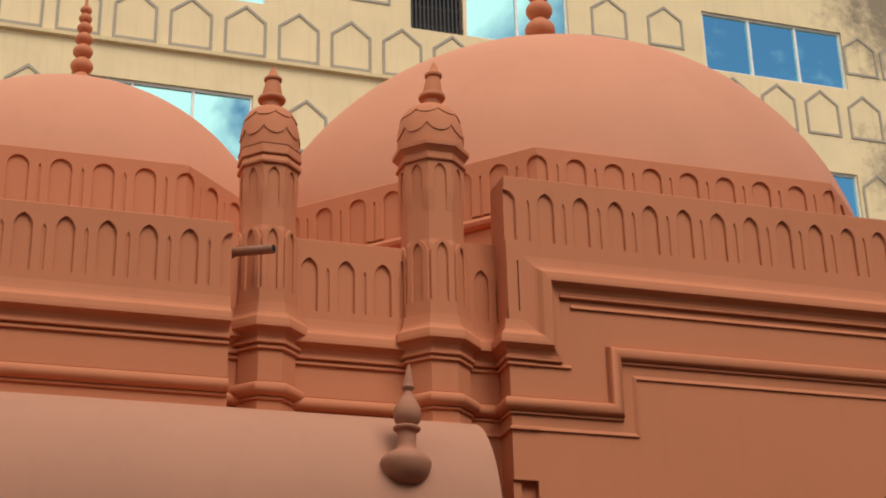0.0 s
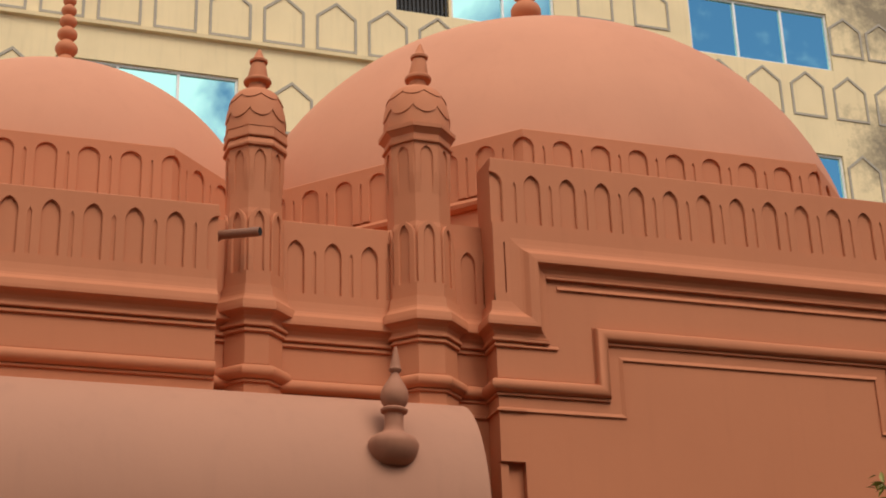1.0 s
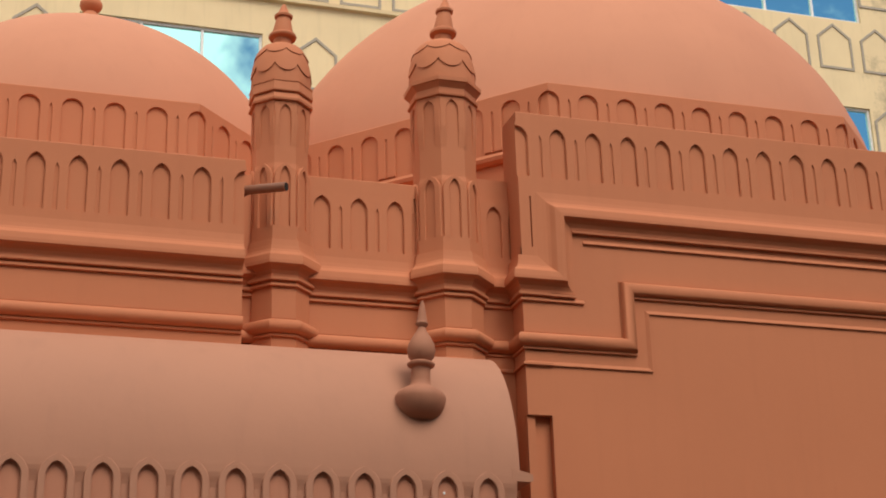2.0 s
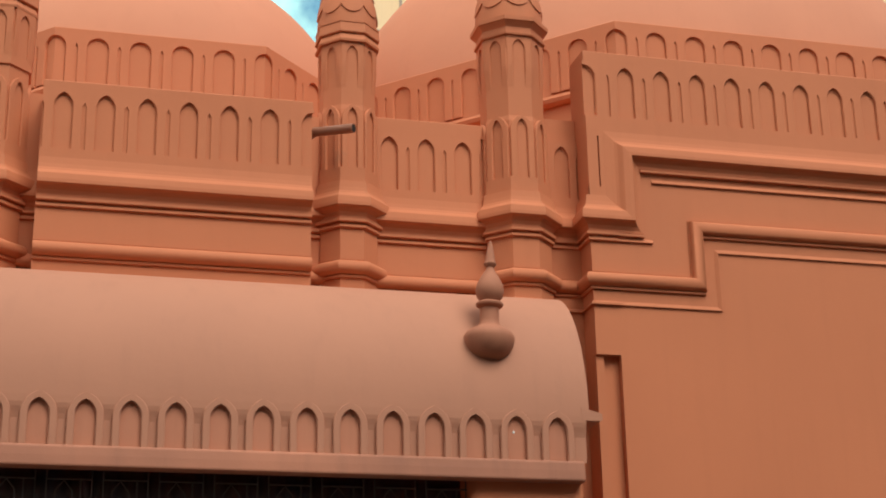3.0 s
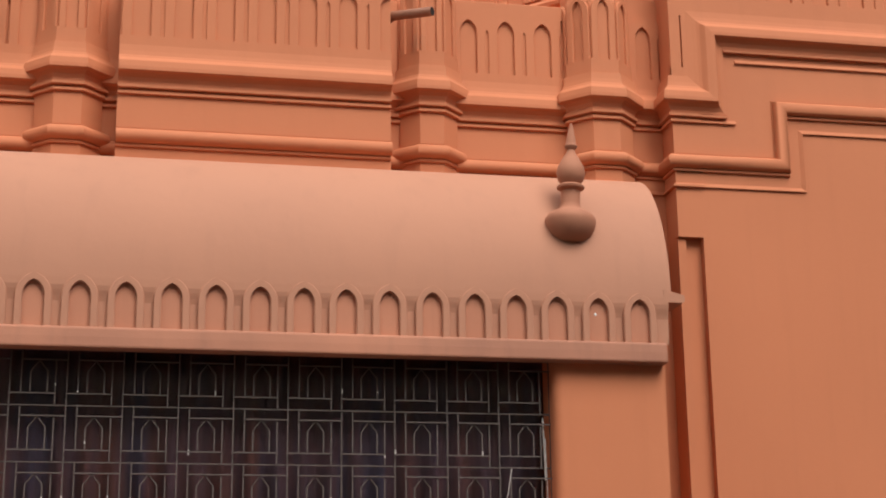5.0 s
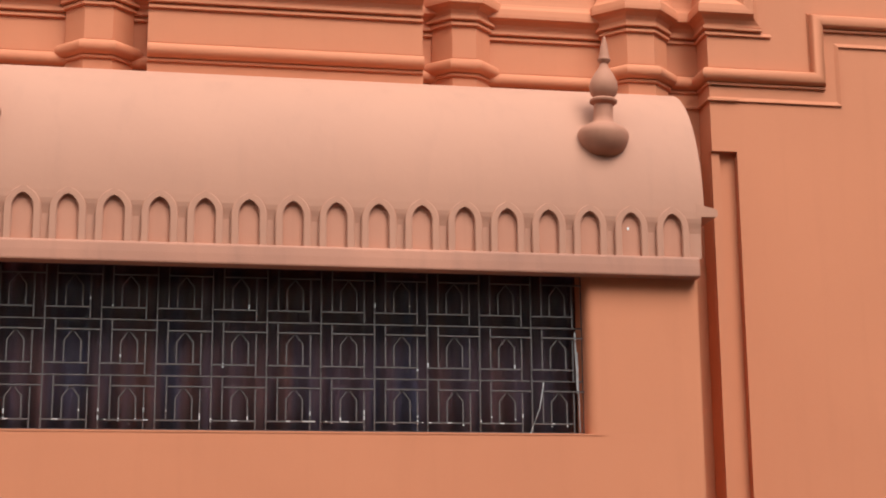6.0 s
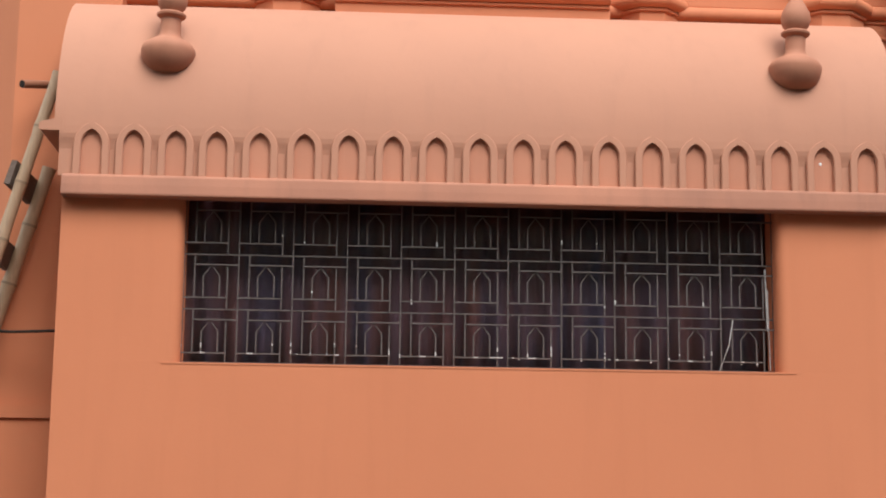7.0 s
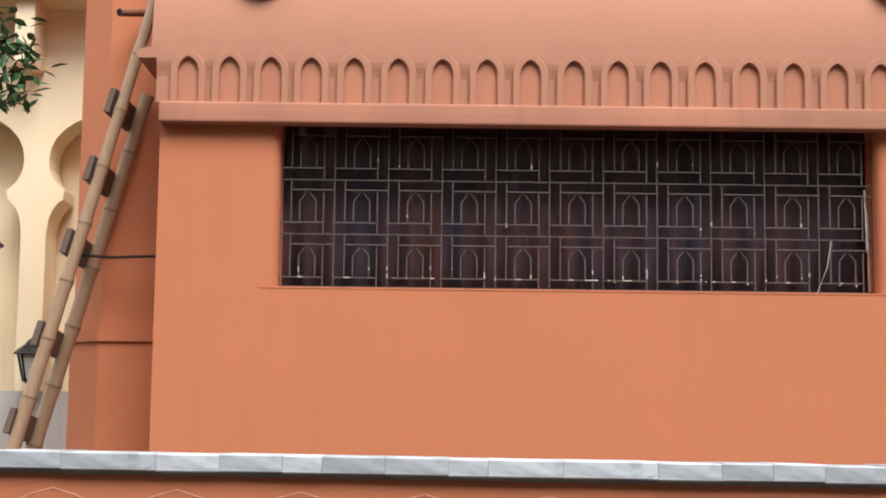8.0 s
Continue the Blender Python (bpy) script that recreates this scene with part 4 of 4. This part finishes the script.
bm = bmesh.new()
holes = [(a - 8, b_ - 8, c, d) for a, b_, c, d in WINDOWS + [VENT]]
cut_wall(bm, -24, 28, 0, 30, holes, 0, 0.35)
bmesh.ops.remove_doubles(bm, verts=bm.verts[:], dist=0.0001)
part("wall", bm, CREAM, tower)
# solid dark block; its colour gives the interior shade behind the openings
bm = bmesh.new()
box(bm, -24, 28, 0.36, 12, 0, 29.9)
part("core", bm, ROOM_SHADE, tower)
bm = bmesh.new()
prism(bm, [(-0.0, 18.03), (-0.10, 18.05), (-0.11, 18.13), (0.0, 18.15)], lambda u, v, d: (d, u, v), -24, 0.6)
part("string_course", bm, CREAM, tower)
for a, b_, c, d in WINDOWS:
    a, b_ = a - 8, b_ - 8
    bm = bmesh.new()
    n = max(2, round((b_ - a) / 1.2))
    fr = 0.055
    box(bm, a, b_, 0.06, 0.14, c, c + fr)
    box(bm, a, b_, 0.06, 0.14, d - fr, d)
    for i in range(n + 1):
        xx = min(max(a + (b_ - a) * i / n, a + fr / 2), b_ - fr / 2)
        box(bm, xx - fr / 2, xx + fr / 2, 0.058, 0.142, c + fr, d - fr)
    win = part("window", bm, WHITE, tower, "white-framed window with sky-blue glass")
    for i in range(n):
        bm = bmesh.new()
        x0, x1 = a + (b_ - a) * i / n + fr * 0.3, a + (b_ - a) * (i + 1) / n - fr * 0.3
        tilt = 0.004 * ((i * 7) % 3 - 1)
        v = [bm.verts.new(p) for p in ((x0, 0.10 + tilt, c + 0.02), (x1, 0.10 - tilt, c + 0.02), (x1, 0.10 - tilt, d - 0.02), (x0, 0.10 + tilt, d - 0.02))]
        w2 = [bm.verts.new((q.co.x, q.co.y + 0.01, q.co.z)) for q in v]
        bm.faces.new(v)
        bm.faces.new(w2[::-1])
        for k in range(4):
            bm.faces.new((v[k], v[(k + 1) % 4], w2[(k + 1) % 4], w2[k]))
        part("pane", bm, SKYGLASS, win)
bm = bmesh.new()
a, b_, c, d = VENT[0] - 8, VENT[1] - 8, VENT[2], VENT[3]
for i in range(13):
    xx = a + (b_ - a) * (i + 0.5) / 13
    box(bm, xx - 0.02, xx + 0.02, 0.05, 0.08, c, d)
for zz in (c + 0.15, (c + d) / 2, d - 0.15):
    box(bm, a, b_, 0.08, 0.10, zz - 0.02, zz + 0.02)
part("vent_grille", bm, DARKIRON, tower, "black iron vent grille")
# grey arch outlines in rows
cells = []
rows_ = [(18.22, 19.35, [2.45 + 1.130 * i for i in range(-18, 20)]), (16.15, 17.30, [0.44 - 1.13 * i for i in range(8)] + [6.02, 7.15, 19.5, 20.62, 21.7]), (19.95, 20.97, [-0.7, 6.3, 7.4, 13.0, 14.4, 19.5, 20.5, 21.6])]
for z0, z1, mids in rows_:
    for xm in mids:
        xc, w_ = xm - 8, 0.415
        if not any(xc + w_ > h[0] - 0.02 and xc - w_ < h[1] + 0.02 and z1 > h[2] and z0 < h[3] for h in holes):
            cells.append((xc, z0, z1, w_))
for xc, z0, z1, w_ in cells:
    sh = z0 + (z1 - z0) * 0.70
    bm = bmesh.new()
    sweep(bm, [(xc - w_, z0), (xc + w_, z0), (xc + w_, sh), (xc, z1), (xc - w_, sh)], [(-0.028, -0.01), (-0.028, 0.022), (0.028, 0.022), (0.028, -0.01)], lambda u, v, h: (u, -h, v), closed=True)
    part("arch_outline", bm, OUTLINE, tower, "grey arch outline in relief")

# ---- pale building with cusped arches beyond the ladder ----
pale = thing("arcade_building", (0, 15.0, 0), "pale cream arcade building with cusped arches", "building")
bm = bmesh.new()
box(bm, -12, -2.5, 0.35, 3.0, 0, 9)
part("back_wall", bm, PALE, pale)
bm = bmesh.new()
box(bm, -12, -2.5, -0.35, 0.35, 5.62, 9)
for k in range(5):
    xx = -4.05 + 0.972 - 0.972 * k
    box(bm, xx - 0.09, xx + 0.09, -0.56, -0.121, 5.0, 5.619)
part("upper_wall", bm, PALE, pale)


def cusped_pier(x):
    b = bmesh.new()
    side = [(0.12, 0.0), (0.12, 3.42), (0.135, 3.56), (0.17, 3.66), (0.22, 3.73), (0.27, 3.765), (0.275, 3.86), (0.22, 3.90), (0.16, 3.97), (0.125, 4.07), (0.12, 4.16), (0.135, 4.26), (0.18, 4.36), (0.26, 4.45), (0.36, 4.52), (0.485, 4.58), (0.485, 5.62)]
    poly = [(x + u, z) for u, z in side] + [(x - u, z) for u, z in side[::-1]]
    prism(b, poly, lambda u, v, d: (u, d, v), -0.12, 0.30)
    part("cusped_pier", b, PALE, pale)


for k in range(5):
    cusped_pier(-4.0 + 0.972 - 0.972 * k)
bm = bmesh.new()
box(bm, -12, -2.5, -0.66, -0.351, 5.625, 5.80)
part("balcony_slab", bm, CREAM, pale)


bm = bmesh.new()
box(bm, -12, -2.5, -0.2, -0.121, 0, 1.93)
part("plinth", bm, CEMENT, pale, "grey cement plinth")


# ---- lanterns ----
def lantern(x, y, z, label):
    t = thing("wall_lantern", (x, y, z), label, "lantern", "wall lanterns")
    t.scale = (1.3, 1.3, 1.2)
    b = bmesh.new()
    lathe(b, [(0.02, 0.30), (0.05, 0.27), (0.06, 0.255), (0.10, 0.225), (0.135, 0.19), (0.14, 0.178)], 6)
    part("roof", b, DARKIRON, t)
    b = bmesh.new()
    lathe(b, [(0.055, -0.03), (0.10, 0.176)], 6)
    part("glass", b, LAMPGLASS, t)
    b = bmesh.new()
    for i in range(6):
        a = 2 * math.pi * i / 6
        tube(b, [(0.06 * math.cos(a), 0.06 * math.sin(a), -0.03), (0.105 * math.cos(a), 0.105 * math.sin(a), 0.178)], 0.009, 6)
    lathe(b, [(0.012, -0.10), (0.03, -0.075), (0.035, -0.05), (0.065, -0.03), (0.065, -0.015)], 6)
    part("cage", b, DARKIRON, t)
    b = bmesh.new()
    tube(b, [(0, 0, 0.29), (0.0, 0.1, 0.33), (0.0, 0.2, 0.33), (0.0, 0.26, 0.30)], 0.016, 8)
    part("bracket", b, DARKIRON, t, smooth=True)


lantern(-3.87, 14.55, 2.05, "black iron hexagonal lantern on the pale building")
lantern(-4.36, 14.55, 3.05, "black iron hexagonal lantern on the pale building")


# ---- leafy branches ----
def plant(name, base, tips, leaf, count, label, category, seed, spread, green):
    t = thing(name, base, label, category)
    r = random.Random(seed)
    b = bmesh.new()
    base = Vector(base)
    for tip in tips:
        q = Vector(tip) - base
        mid = Vector((q.x * 0.25, q.y * 0.5, q.z * 0.88))
        tube(b, [(0, 0, 0), mid, q], [0.02, 0.012, 0.004], 7)
    part("branches", b, BARK, t, smooth=True)
    b = bmesh.new()
    for tip in tips:
        q = Vector(tip) - base
        for _ in range(count):
            c = q + Vector((r.gauss(0, 1), r.gauss(0, 1), r.gauss(0, 0.8))) * leaf * spread
            m = Euler((r.uniform(-1.2, 0.4), r.uniform(-0.7, 0.7), r.uniform(0, 6.28))).to_matrix()
            L = leaf * r.uniform(0.7, 1.2)
            pts = [(0, 0, 0), (0.17, 0.35, 0.03), (0.15, 0.65, 0.03), (0, 1, -0.06), (-0.15, 0.65, 0.03), (-0.17, 0.35, 0.03), (0, 0.5, -0.02)]
            v = [b.verts.new(c + m @ (Vector(p) * L)) for p in pts]
            for i, j in ((0, 1), (1, 2), (2, 3), (3, 4), (4, 5), (5, 0)):
                b.faces.new((v[i], v[j], v[6]))
    tagged(part("leaves", b, green, t), kind="stuff")


plant("tree", (-2.7, 6.1, 0), [(-1.73, 6.0, 3.09), (-1.71, 6.0, 3.03), (-1.75, 5.97, 3.00), (-1.69, 6.02, 2.96), (-1.72, 6.05, 2.90), (-1.73, 6.0, 2.84), (-1.77, 6.0, 3.06), (-1.78, 6.0, 2.93), (-1.81, 6.0, 3.14), (-1.82, 6.0, 2.88), (-1.95, 6.0, 3.2), (-2.2, 6.2, 3.1), (-2.4, 5.9, 3.5), (-2.6, 6.3, 3.4), (-2.9, 6.0, 3.3), (-2.1, 6.1, 2.7)], 0.072, 17, "small tree with dark green leaves beside the wall", "tree", 3, 0.62, LEAF)
plant("shrub", (5.9, 8.0, 0), [(5.35, 8.0, 3.88), (5.38, 8.02, 3.75), (5.43, 7.98, 3.80), (5.72, 8.05, 3.74), (5.85, 7.95, 3.76), (5.95, 8.0, 3.68)], 0.085, 12, "tall shrub with yellow-green leaves before the portal", "shrub", 8, 0.3, YOUNG)

# ---- unseen walls behind and beside the camera, added to block low sky ----
bm = bmesh.new()
box(bm, -40, 40, -13, -11, 0, 14)
tagged(link_mesh("sky_block_behind", bm, SKY_BLOCK), "unseen dull brown wall added to block low sky light", "wall", kind="structure")
# two added side walls out of view keep horizon light off the soffits
for name, x0, x1 in (("sky_block_west", -17, -15), ("sky_block_east", 15, 17)):
    bm = bmesh.new()
    box(bm, x0, x1, -11, 8.5, 0, 11)
    tagged(link_mesh(name, bm, SKY_BLOCK), "unseen dull brown side wall added to shut out horizon light", "wall", kind="structure")
